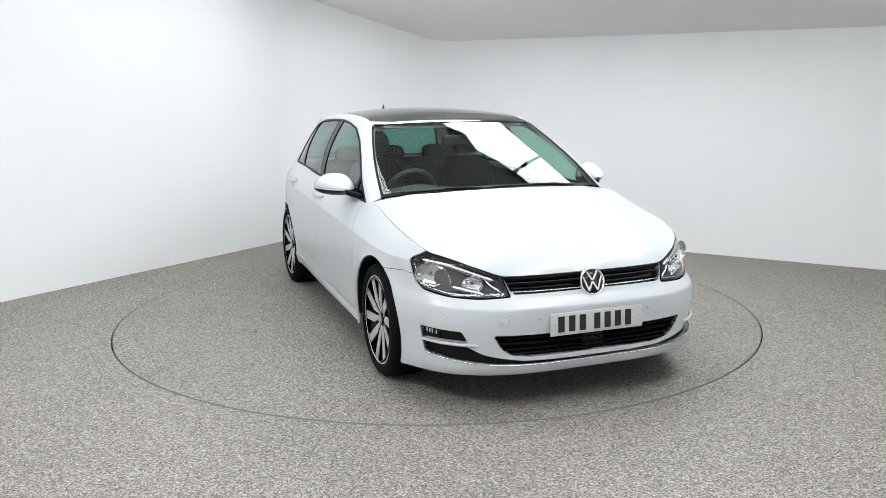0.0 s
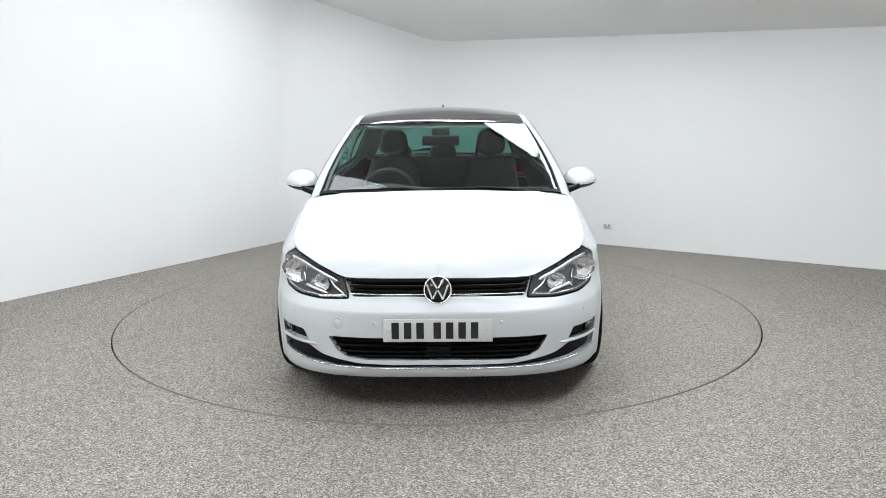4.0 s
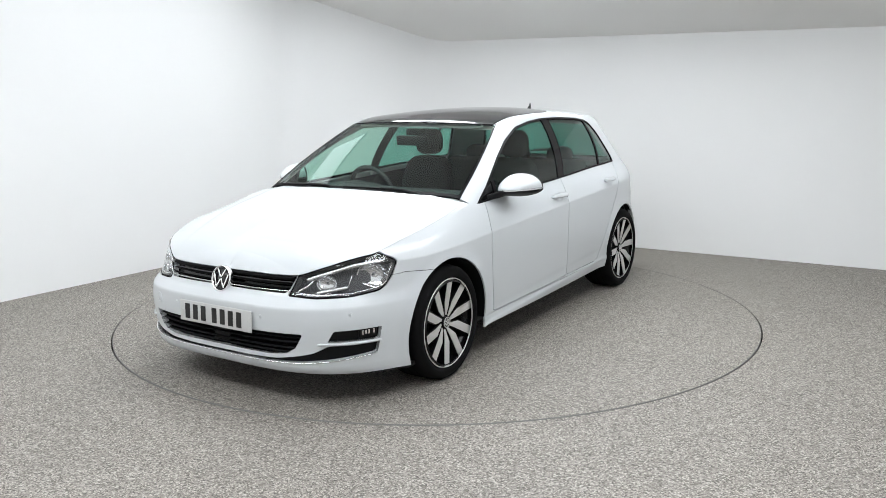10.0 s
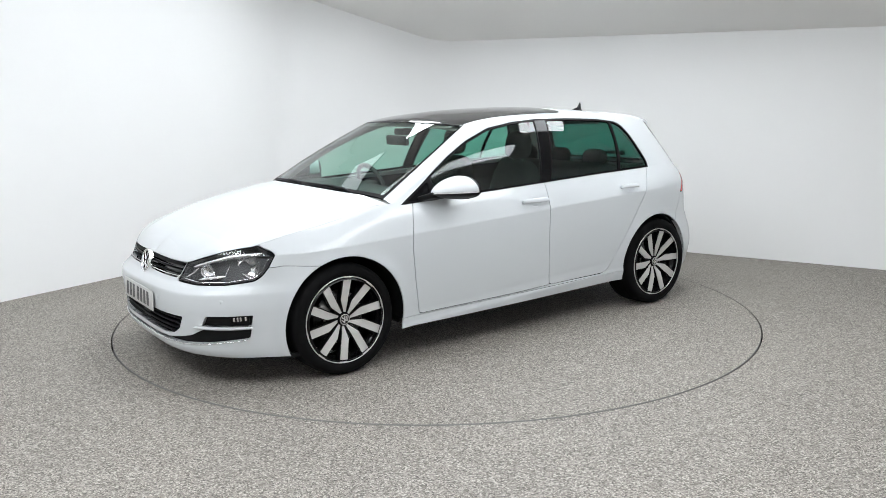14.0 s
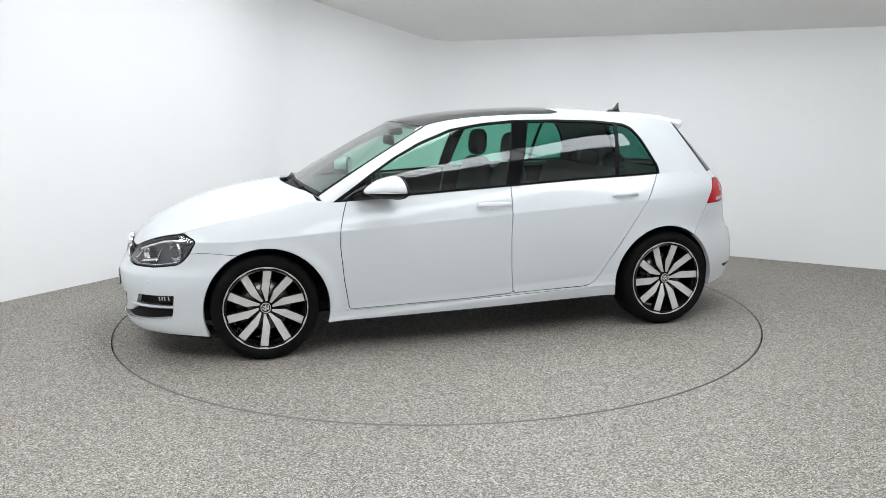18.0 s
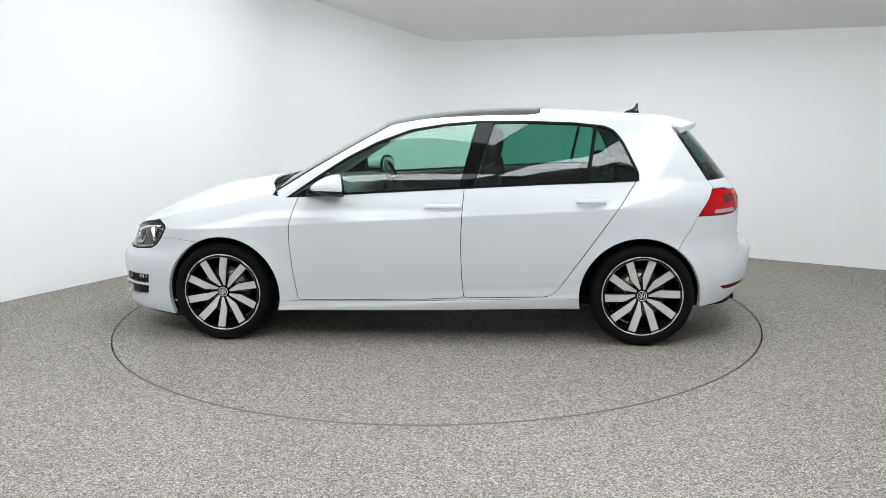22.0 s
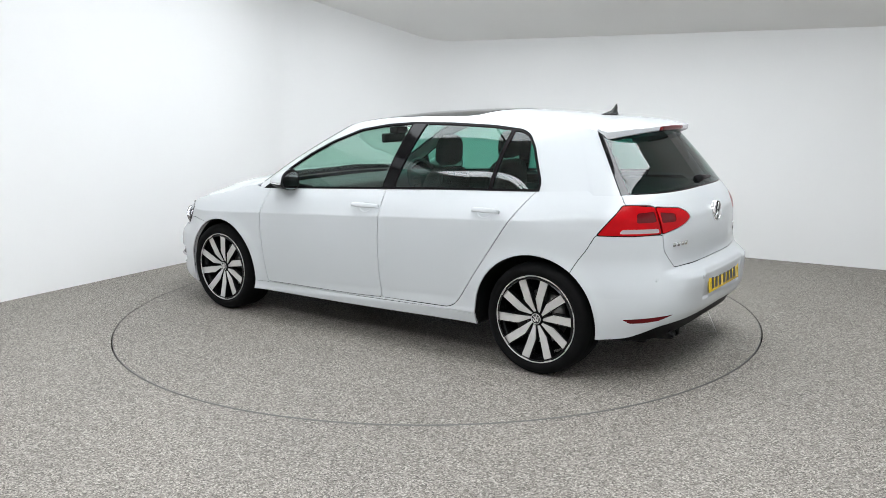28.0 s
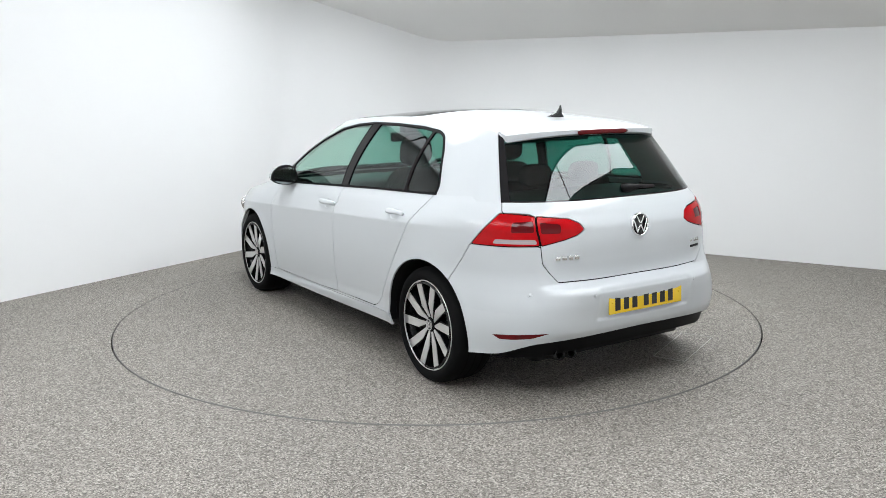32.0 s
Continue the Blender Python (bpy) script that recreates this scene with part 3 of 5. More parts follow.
# ---- the car ----
car = new("car")
tagged(car, "pearl white five-door hatchback with black panoramic roof on a turntable", "car")


def panel_of(name, sheet, labels, mat, label="", lift=0.0, flange=.012, whole=False, parent=None, sides=(False, True)):
    """Left and right panels as parts of their own, or one across the middle."""
    a = sheet.mesh(labels, False, lift, flange)
    if a is None:
        return []
    b = sheet.mesh(labels, True, lift, flange)
    p = parent or car
    if whole:
        V, F, N = both(*a, b)
        return [part(name, (V.tolist(), [], F), mat, p, label, normals=N.tolist())]
    return [part(name, (m[0].tolist(), [], m[1]), mat, p, label, normals=m[2].tolist()) for m, on in ((a, False), (b, True)) if on in sides]


def in_rounds(points, r=.015):
    f = poly(rounded(points, r) if r else points)
    return lambda V, U: f(round_view(V, U))


def in_side(points, r=.02):
    f = poly(rounded(points, r) if r else points)
    return lambda V, U: f(side_view(V, U))


body = Sheet(lower, np.concatenate([np.linspace(0, 1.3, 110)[:-1], np.linspace(1.3, 4.3, 200)[:-1], np.linspace(4.3, LENGTH, 110)]), np.linspace(0, 1, 120), "body")
for cx, cz, r in (ARCH_F, ARCH_R):
    body.cut(lambda V, U: np.hypot(V[:, 0] - cx, V[:, 2] - cz) - r, "void", ("body",))
# nose
HEADLIGHT = in_rounds([(.450, .573), (.596, .564), (.76, .568), (.900, .586), (.930, .608), (.957, .650), (.974, .714), (.958, .732), (.912, .748), (.86, .775), (.60, .76), (.47, .72), (.478, .66)], .008)
body.panel(HEADLIGHT, "headlight", ("body",), .006)
body.cut(lambda V, U: np.maximum(HEADLIGHT(V, U) + .0055, U[:, 1] - .992), "lamp_window", ("headlight",))
body.cut(in_rounds([(-1, .590), (.43, .582), (.452, .60), (.474, .66), (.474, .8), (-1, .8)], 0), "grille", ("body",))
body.cut(in_rounds([(-1, .386), (.527, .395), (.482, .321), (.430, .292), (.338, .280), (-1, .282)], .012), "lower_grille", ("body",))
body.cut(in_rounds([(.651, .354), (.686, .410), (.947, .412), (.932, .350)], .008), "fog_recess", ("body",))
body.cut(in_rounds([(-1, .256), (.2, .257), (.37, .262), (.50, .282), (.576, .298), (.655, .334), (.932, .338), (.917, .282), (.665, .259), (.506, .247), (.3, .243), (-1, .242)], .006), "lower_slot", ("body",))
BUMPER_LINE = lambda V, U: np.maximum(V[:, 2] - np.interp(U[:, 0], [.985, 1.034, 1.24], [.652, .657, .640]), U[:, 0] - 1.32)
body.panel(BUMPER_LINE, "front_bumper", ("body",), .003)
# flanks
body.panel(in_side([(.975, .05), (.975, .264), (.03, .277), (-.75, .298), (-.96, .298), (-.96, .05)], 0), "sill", ("body",), .003)
body.panel(in_side([(.79, 1.1), (.80, .95), (.838, .85), (.862, .76), (.867, .66), (.850, .46), (.822, .272), (.036, .285), (-.224, .297), (-.211, .45), (-.207, .65), (-.216, .82), (-.236, 1.1)], .02), "front_door", ("body",), .005)
body.panel(in_side([(-.224, .297), (-.73, .309), (-.775, .326), (-.815, .368), (-.928, .53), (-1.052, .707), (-1.21, .93), (-1.278, 1.025), (-1.30, 1.1), (-.236, 1.1), (-.216, .82), (-.207, .65), (-.211, .45)], .02), "rear_door", ("body",), .005)
# tail
body.panel(in_rounds([(4.504, .802), (4.570, .882), (4.641, .956), (4.72, .955), (4.818, .945), (4.818, .878), (4.833, .803), (4.687, .799)], .006), "lamp_outer", ("body",), .006)
body.panel(in_rounds([(4.823, .945), (4.993, .929), (5.044, .907), (5.062, .875), (5.02, .849), (4.953, .828), (4.838, .803), (4.823, .878)], .008), "lamp_inner", ("body",), .006)
body.cut(in_rounds([(4.700, .866), (4.706, .916), (4.806, .922), (4.806, .868)], .010), "lamp_dark", ("lamp_outer",))
body.cut(in_rounds([(4.615, .812), (4.627, .834), (4.812, .834), (4.820, .812)], .006), "lamp_clear", ("lamp_outer",))
body.cut(in_rounds([(4.838, .862), (4.838, .917), (4.942, .905), (4.936, .862)], .010), "lamp_dark_inner", ("lamp_inner",))
body.cut(in_rounds([(4.578, .368), (4.902, .383), (4.80, .354), (4.70, .346), (4.63, .345)], .008), "reflector", ("body",))
body.panel(in_rounds([(4.842, .713), (4.876, .669), (4.93, .619), (5.113, .617), (6, .620), (6, 1.2), (4.642, 1.2), (4.652, .958), (4.80, .954), (4.836, .80)], .015), "tailgate", ("body",))
body.panel(in_rounds([(4.28, .1), (4.33, .58), (4.395, .655), (4.455, .728), (4.500, .802), (4.836, .800), (4.842, .713), (4.876, .669), (4.93, .619), (5.113, .617), (6, .620), (6, .1)], .01), "rear_bumper", ("body",), .004)
body.L = [("front_wing" if body.U[f[0], 0] < 2.2 else "rear_quarter") if l == "body" else l for f, l in zip(body.F, body.L)]

panel_of("front_bumper", body, ("front_bumper",), M_PAINT, "white front bumper with dark air intakes", whole=True, flange=.03)
panel_of("front_wing", body, ("front_wing",), M_PAINT)
sills = panel_of("sill", body, ("sill",), M_PAINT)
front_doors = panel_of("front_door", body, ("front_door",), M_PAINT, flange=.02)
rear_doors = panel_of("rear_door", body, ("rear_door",), M_PAINT, flange=.02)
panel_of("rear_quarter", body, ("rear_quarter",), M_PAINT)
panel_of("rear_bumper", body, ("rear_bumper",), M_PAINT, "white rear bumper with flat mounting for the plate", whole=True, flange=.03)
tailgate = panel_of("tailgate", body, ("tailgate",), M_PAINT, "white tailgate with wrap-round red lamps", whole=True)[0]
panel_of("panel_seam", body, ("seam",), M_GAP, lift=-.010, flange=0)
panel_of("reflector", body, ("reflector",), M_DEEPRED, "slim dark red rear reflector", lift=-.002, flange=0)

bonnet_sheet = Sheet(bonnet, np.linspace(0, S_RIM, 150), np.linspace(.0045, 1, 90), "bonnet")
bonnet_sheet.cut(lambda V, U: V[:, 0] - (1.135 - .165 * (V[:, 1] / .72) ** 2), "scuttle_gap", ("bonnet",))
bonnet_sheet.cut(lambda V, U: U[:, 1] - .16, "bonnet_edge", ("bonnet",))
panel_of("bonnet", bonnet_sheet, ("bonnet", "bonnet_edge"), M_PAINT, whole=True)

# ---- greenhouse ----
glasshouse = Sheet(green, np.concatenate([np.linspace(0, .6, 40)[:-1], np.linspace(.6, 2.7, 200)[:-1], np.linspace(2.7, RING, 60)]), np.linspace(0, 1, 56), "pillar")
U_A, U_D = .652, float(_ru[1150])
ON_SIDE = lambda U: np.maximum(.70 - U[:, 0], U[:, 0] - 2.75)
_dlo = poly(rounded([(.915, .900), (.80, .975), (.643, 1.079), (.504, 1.164), (.329, 1.251), (.115, 1.327), (-.099, 1.359), (-.311, 1.374), (-.6, 1.373), (-.9, 1.361), (-1.085, 1.341), (-1.145, 1.315),
                     (-1.20, 1.245), (-1.289, 1.06), (-1.285, .98), (-.5, .90), (.9, .85)], .02))
DLO = lambda V, U: np.maximum(_dlo(side_view(V, U)), ON_SIDE(U))
waist_gap = lambda V: belt(V[:, 0]) + .013 - V[:, 2]
glasshouse.cut(DLO, "window_trim", ("pillar",))
X_B1, X_B2 = (lambda z: -.196 - .272 * (z - .99)), (lambda z: -.288 - .324 * (z - .99))
glasshouse.cut(lambda V, U: np.maximum.reduce([_dlo(side_view(V, U)) + .012, waist_gap(V), X_B1(V[:, 2]) - V[:, 0], V[:, 0] - .655]), "front_glass", ("window_trim",))
glasshouse.cut(lambda V, U: np.maximum.reduce([_dlo(side_view(V, U)) + .013, waist_gap(V), .685 - V[:, 0]]), "sail_glass", ("window_trim",))
X_Q = lambda z: -.973 - .178 * (z - 1.013)
glasshouse.cut(lambda V, U: np.maximum.reduce([_dlo(side_view(V, U)) + .013, waist_gap(V), V[:, 0] - X_B2(V[:, 2]), X_Q(V[:, 2]) + .012 - V[:, 0]]), "rear_glass", ("window_trim",))
glasshouse.cut(lambda V, U: np.maximum.reduce([_dlo(side_view(V, U)) + .014, waist_gap(V), V[:, 0] - X_Q(V[:, 2]) + .012]), "quarter_glass", ("window_trim",))
glasshouse.cut(lambda V, U: np.maximum.reduce([V[:, 0] - X_B1(V[:, 2]) + .006, X_B2(V[:, 2]) - V[:, 0] + .006, _dlo(side_view(V, U)) + .010, waist_gap(V)]), "centre_pillar", ("window_trim",))
glasshouse.cut(lambda V, U: U[:, 0] - U_A - .015, "screen_trim", ("pillar",))
glasshouse.cut(lambda V, U: np.maximum(U[:, 0] - U_A - .002, .035 - U[:, 1]), "windscreen", ("screen_trim",))
glasshouse.panel(lambda V, U: U_D - .022 - U[:, 0], "tailgate_frame", ("pillar",), .005)
glasshouse.cut(lambda V, U: np.maximum.reduce([U_D + .020 - U[:, 0], U[:, 1] - .965, .022 - U[:, 1]]), "rear_window", ("tailgate_frame",))
panel_of("window_trim", glasshouse, ("window_trim",), M_TRIM, "black rubber window surround", lift=.002)
panel_of("pillar", glasshouse, ("pillar",), M_PAINT)
panel_of("centre_pillar", glasshouse, ("centre_pillar",), M_PILLAR, "gloss black centre pillar cover", lift=.001)
for doors, names in ((front_doors, (("window", "front_glass", M_GLASS), ("sail_window", "sail_glass", M_PILLAR))), (rear_doors, (("window", "rear_glass", M_PRIVACY), ("quarter_window", "quarter_glass", M_PRIVACY)))):
    for nm, lab, mt in names:
        for k in (False, True):
            for ob in panel_of(nm, glasshouse, (lab,), mt, "tinted side glass" if mt is not M_PILLAR else "", lift=-.003, flange=0, parent=doors[int(k)], sides=(k,)):
                ob.visible_shadow = mt is M_PILLAR
panel_of("screen_trim", glasshouse, ("screen_trim",), M_TRIM, whole=True, lift=.001)
for ob in panel_of("windscreen", glasshouse, ("windscreen",), M_SCREEN, "clear raked windscreen", whole=True, lift=-.002, flange=0):
    ob.visible_shadow = False
panel_of("tailgate_frame", glasshouse, ("tailgate_frame",), M_GLOSS, whole=True, parent=tailgate)
panel_of("tailgate_seam", glasshouse, ("seam",), M_GAP, lift=-.007, flange=0)
for ob in panel_of("rear_window", glasshouse, ("rear_window",), M_REARGLASS, "dark tinted rear window", whole=True, lift=.001, flange=0, parent=tailgate):
    ob.visible_shadow = False

roof_sheet = Sheet(roof, np.linspace(0, RING, 280), np.linspace(0, 1, 50), "roof")
_sun = poly(rounded([(.6, -1), (.6, .575), (.22, .560), (-.2, .545), (-.62, .52), (-.69, .46), (-.705, 0), (-.705, -1)], .03))
roof_sheet.panel(lambda V, U: _sun(V[:, :2]), "sunroof", ("roof",), .006)
panel_of("roof", roof_sheet, ("roof",), M_PAINT, whole=True)
panel_of("panoramic_roof", roof_sheet, ("sunroof",), M_GLOSS, "black glass panoramic roof", whole=True, lift=.002)
panel_of("roof_seam", roof_sheet, ("seam",), M_GAP, whole=True, lift=-.005, flange=0)


# ---- lamps, intakes and trim that follow the skin ----
def skin_frame(s, z):
    """Place, outward normal and upward tangent of the lower body; s below 0 is the right half."""
    s, z = np.asarray(s, float), np.asarray(z, float)
    a, e = np.abs(s), 2e-3
    p = skin(a, z)
    du = skin(np.minimum(a + e, LENGTH), z) - skin(np.maximum(a - e, 0), z)
    dz = skin(a, z + e) - skin(a, z - e)
    n = np.cross(dz, du)
    n /= np.linalg.norm(n, axis=-1)[..., None]
    flip = (n * (p - [0, 0, p[..., 2].mean()])).sum(-1) < 0
    n[flip] *= -1
    t = dz / np.linalg.norm(dz, axis=-1)[..., None]
    m = np.where(s < 0, -1.0, 1.0)[..., None]
    k = np.concatenate([np.ones_like(m), m, np.ones_like(m)], -1)
    return p * k, n * k, t * k


def ribbon(name, knots, lift, high, deep, mat, parent, label="", n=60, mirror=False):
    """A slim bar along the skin through (s, z) knots."""
    q = np.array(knots, float)
    u = np.concatenate([[0], np.cumsum(np.hypot(*np.diff(q, axis=0).T))])
    w = np.linspace(0, u[-1], n)
    s, z = np.interp(w, u, q[:, 0]), np.interp(w, u, q[:, 1])
    z = np.minimum(z, top(np.abs(s)) - high * .55)
    if mirror:
        s = -s
    p, nn, t = skin_frame(s, z)
    c = p + nn * lift
    taper = np.minimum(1, np.minimum(w, u[-1] - w) / max(high, 1e-3) + .25)[:, None]
    rows = [c + t * high / 2 * taper, c + nn * deep * .25, c - t * high / 2 * taper, c - nn * deep]
    V = np.stack(rows, 1).reshape(-1, 3)
    F = []
    for i in range(n - 1):
        for k in range(4):
            a, b = i * 4 + k, i * 4 + (k + 1) % 4
            F.append((a, b, b + 4, a + 4))
    F += [(0, 1, 2, 3), tuple(range(4 * n - 1, 4 * n - 5, -1))]
    bm = bmesh.new()
    vs = [bm.verts.new(v) for v in V]
    for f in F:
        bm.faces.new([vs[i] for i in f])
    bmesh.ops.recalc_face_normals(bm, faces=bm.faces[:])
    return part(name, bm, mat, parent, label)


def on_skin(s, z, lift=0.0):
    """A pose on the skin: its y axis points outwards, its z axis up."""
    p, n, t = skin_frame(np.array([s]), np.array([z]))
    y, zz = Vector(n[0]), Vector(t[0])
    x = y.cross(zz).normalized()
    m = Matrix.Identity(4)
    for i, c in enumerate((x, y, x.cross(y) * 1.0)):
        m.col[i].xyz = c
    m.translation = Vector(p[0]) + y * lift
    return m


def set_at(ob, m):
    ob.matrix_basis = m
    return ob


def stud(name, s, z, r, mat, parent, label=""):
    return set_at(part(name, revolve_bm([(0, .002), (r * .62, .002), (r * .66, .0004), (r * .74, .0004), (r * .78, .002), (r, .001), (r, -.004)], 24), mat, parent, label), on_skin(s, z))


def bar_bm(w, h, d, bevel=0.0):
    return box_bm(-w / 2, w / 2, 0, d, -h / 2, h / 2, bevel)


for side in (1, -1):
    # headlamp: bucket, two reflector bowls, light blades and a clear lens
    lamp = panel_of("headlamp", body, ("lamp_window",), M_LAMPGREY, "headlamp with dark housing and chrome reflectors", lift=-.055, flange=-.05, sides=(side < 0,))[0]
    for s, z, r, dp in ((.850, .662, .063, .030), (.625, .632, .042, .024)):
        for rr, mt, nm in ((r, M_REFLECTOR, "reflector_bowl"),):
            prof = [(rr * 1.06, .002), (rr, .0), (rr * .92, -dp * .45), (rr * .7, -dp * .8), (rr * .35, -dp), (0.002, -dp)]
            m = on_skin(side * s, z, -.018)
            ax = Vector((1, .42 * side, -.08)).normalized()
            x = ax.cross(Vector((0, 0, 1))).normalized()
            for i, c in enumerate((x, ax, x.cross(ax))):
                m.col[i].xyz = c
            bowl = revolve_bm(prof, 14)
            for v in bowl.verts:
                v.co.x *= 1.18
                v.co.z *= 1.0 - .10 * (v.co.x > 0)
            set_at(part(nm, bowl, mt, lamp, "bright reflector bowl", smooth=False), m)
            set_at(part("bulb", revolve_bm([(0, -.010), (.006, -.012), (.007, -.016), (.006, -dp)], 16), M_LAMPGREY, lamp), m)
    ribbon("light_blade", [(.52, .650), (.62, .684), (.76, .722), (.905, .732)], -.014, .030, .012, M_REFLECTOR, lamp, mirror=side < 0)
    ribbon("light_blade", [(.745, .668), (.735, .625), (.735, .594)], -.020, .034, .012, M_REFLECTOR, lamp, n=14, mirror=side < 0)
    ribbon("light_blade", [(.58, .592), (.66, .603), (.735, .612)], -.020, .030, .012, M_REFLECTOR, lamp, n=20, mirror=side < 0)
    ribbon("light_blade", [(.485, .594), (.535, .622), (.56, .648)], -.016, .020, .012, M_REFLECTOR, lamp, n=16, mirror=side < 0)
    ribbon("side_marker", [(.925, .640), (.945, .690), (.948, .715)], -.012, .030, .012, M_LAMPGREY, lamp, n=16, mirror=side < 0)
    ribbon("lower_trim", [(.475, .590), (.596, .579), (.76, .583), (.895, .602), (.925, .635), (.945, .700)], -.006, .007, .006, M_CHROME, lamp, "chrome lower edge", mirror=side < 0)
    for ob in panel_of("lens", body, ("lamp_window",), M_CLEAR, "clear headlamp lens", lift=-.001, flange=0, parent=lamp, sides=(side < 0,)):
        ob.visible_shadow = False
    panel_of("lamp_seal", body, ("headlight",), M_TRIM, "black rim round the lens", flange=.01, parent=lamp, sides=(side < 0,))
    # fog lamp
    recess = panel_of("fog_recess", body, ("fog_recess",), M_BLACK, "black fog lamp recess", lift=-.028, flange=-.028, sides=(side < 0,))[0]
    fog = set_at(part("fog_lamp", bar_bm(.095, .042, .012, .004), M_BLACK, recess, "small square fog lamp"), on_skin(side * .872, .384, -.026))
    for k in (-.030, -.004, .012, .030):
        part("facet", bar_bm(.009, .022, .003, .001), M_REFLECTOR, fog).matrix_basis = Matrix.Translation((k, .012, .006))
    ribbon("blade", [(.60, .344), (.66, .343), (.80, .342), (.938, .344)], .003, .014, .03, M_PAINT, car, "white blade across the intake", mirror=side < 0)
    # tail lamps
    tl = panel_of("tail_lamp", body, ("lamp_outer",), M_RED, "wrap-round red tail lamp", sides=(side < 0,), flange=.02)[0]
    panel_of("dark_lens", body, ("lamp_dark",), M_DEEPRED, lift=-.003, flange=-.003, parent=tl, sides=(side < 0,))
    panel_of("reversing_lens", body, ("lamp_clear",), material("frosted_lamp_lens", (.40, .34, .35), .2, coat=.5) if side > 0 else bpy.data.materials["frosted_lamp_lens"], "frosted clear reversing lens", lift=-.002, flange=-.002, parent=tl, sides=(side < 0,))
    ti = panel_of("boot_lamp", body, ("lamp_inner",), M_RED, "red inner tail lamp", sides=(side < 0,), flange=.02, parent=tailgate)[0]
    panel_of("boot_lamp_lens", body, ("lamp_dark_inner",), M_DEEPRED, lift=-.003, flange=-.003, parent=tailgate, sides=(side < 0,))
    for s, z in ((.778, .487), (.296, .468), (4.774, .568), (5.090, .556)):
        stud("parking_sensor", side * s, z, .0115, M_PAINT, car)
panel_of("grille", body, ("grille",), M_GLOSS, "gloss black upper grille", lift=-.035, flange=-.035, whole=True)
for z, h in ((.662, .020), (.630, .014), (.607, .010)):
    e = .462 if z > .64 else .45
    ribbon("grille_slat", [(-e, z), (e, z)], -.010 if h < .02 else -.004, h, .03, M_SLAT, car, n=90)
ribbon("grille_chrome", [(-.452, .593), (.452, .593)], .004, .006, .012, M_CHROME, car, "thin chrome strip under the grille", n=90)
ribbon("grille_chrome", [(-.456, .636), (.456, .636)], -.006, .0026, .010, M_LAMPGREY, car, "hair-thin grey line across the grille", n=90)
panel_of("lower_grille", body, ("lower_grille",), M_SLAT, "black lower grille", lift=-.05, flange=-.05, whole=True)
for z, e in ((.372, .515), (.345, .495), (.316, .475), (.295, .455)):
    ribbon("grille_slat", [(-e, z), (e, z)], -.018, .012, .03, M_SLAT, car, n=70)
part("radar_cover", box_bm(2.108, 2.132, -.060, .060, .288, .372, .006), M_BLACK, car)
panel_of("lower_slot", body, ("lower_slot",), M_BLACK, "black slot over the front lip", lift=-.025, flange=-.025, whole=True)
ribbon("lip_chrome", [(-.913, .279), (-.665, .256), (-.506, .244), (-.3, .240), (0, .239), (.3, .240), (.506, .244), (.665, .256), (.913, .279)], .004, .0055, .01, M_CHROME, car, "thin chrome line in the front lip", n=140)
stud("tow_eye_cover", -.478, .464, .030, M_PAINT, car)


# ---- plates and badges ----
def plate(name, mat, m, label):
    p = part(name, bar_bm(.520, .111, .006, .003), mat, car, label)
    set_at(p, m)
    x = -.52 / 2 + .062
    for k in range(7):
        w = .048
        part("bar", bar_bm(w * .74, .079, .001), M_INK, p, smooth=False).matrix_basis = Matrix.Translation((x + w / 2, .0062, 0))
        x += w + .011 + (.022 if k == 3 else 0)
    for k in (-1, 1):
        part("screw", revolve_bm([(0, .003), (.005, .0025), (.007, 0)], 16), M_WHITEPLATE if mat is M_WHITEPLATE else M_YELLOWPLATE, p).matrix_basis = Matrix.Translation((k * .237, .006, .004))
    return p


def facing(x, y, z, yaw, lean=0.0):
    """y axis outwards along yaw (degrees), leaning back by lean."""
    return Matrix.Translation((x, y, z)) @ pose(0, 0, 0, 0, 0, yaw - 90) @ pose(0, 0, 0, lean)


plate("number_plate", M_WHITEPLATE, facing(2.170, 0, .435, 0, 2), "white front plate with black bars")
plate("number_plate", M_YELLOWPLATE, facing(-2.062, 0, .500, 180, 3), "yellow rear plate with black bars")


def badge(m, r, label):
    b = set_at(part("badge", revolve_bm([(0, .004), (r * .86, .004), (r * .88, .008), (r * .93, .0125), (r * .98, .010), (r, .002), (r, -.012)], 56), M_CHROME, car, label), m)
    part("backing", revolve_bm([(0, .006), (r * .85, .006), (r * .85, .003)], 48), M_GLOSS, b)
    for x0, z0, x1, z1 in ((-.42, .74, -.04, .10), (.42, .74, .04, .10), (-.74, .36, -.36, -.66), (.74, .36, .36, -.66), (-.36, -.66, -.02, -.02), (.36, -.66, .02, -.02)):
        L = math.hypot(x1 - x0, z1 - z0) * r
        o = part("stroke", box_bm(-L / 2, L / 2, 0, .004, -.065 * r, .065 * r, .001), M_CHROME, b)
        o.matrix_basis = Matrix.Translation(((x0 + x1) / 2 * r, .006, (z0 + z1) / 2 * r)) @ pose(0, 0, 0, 0, -math.degrees(math.atan2(z1 - z0, x1 - x0)), 0)
    return b


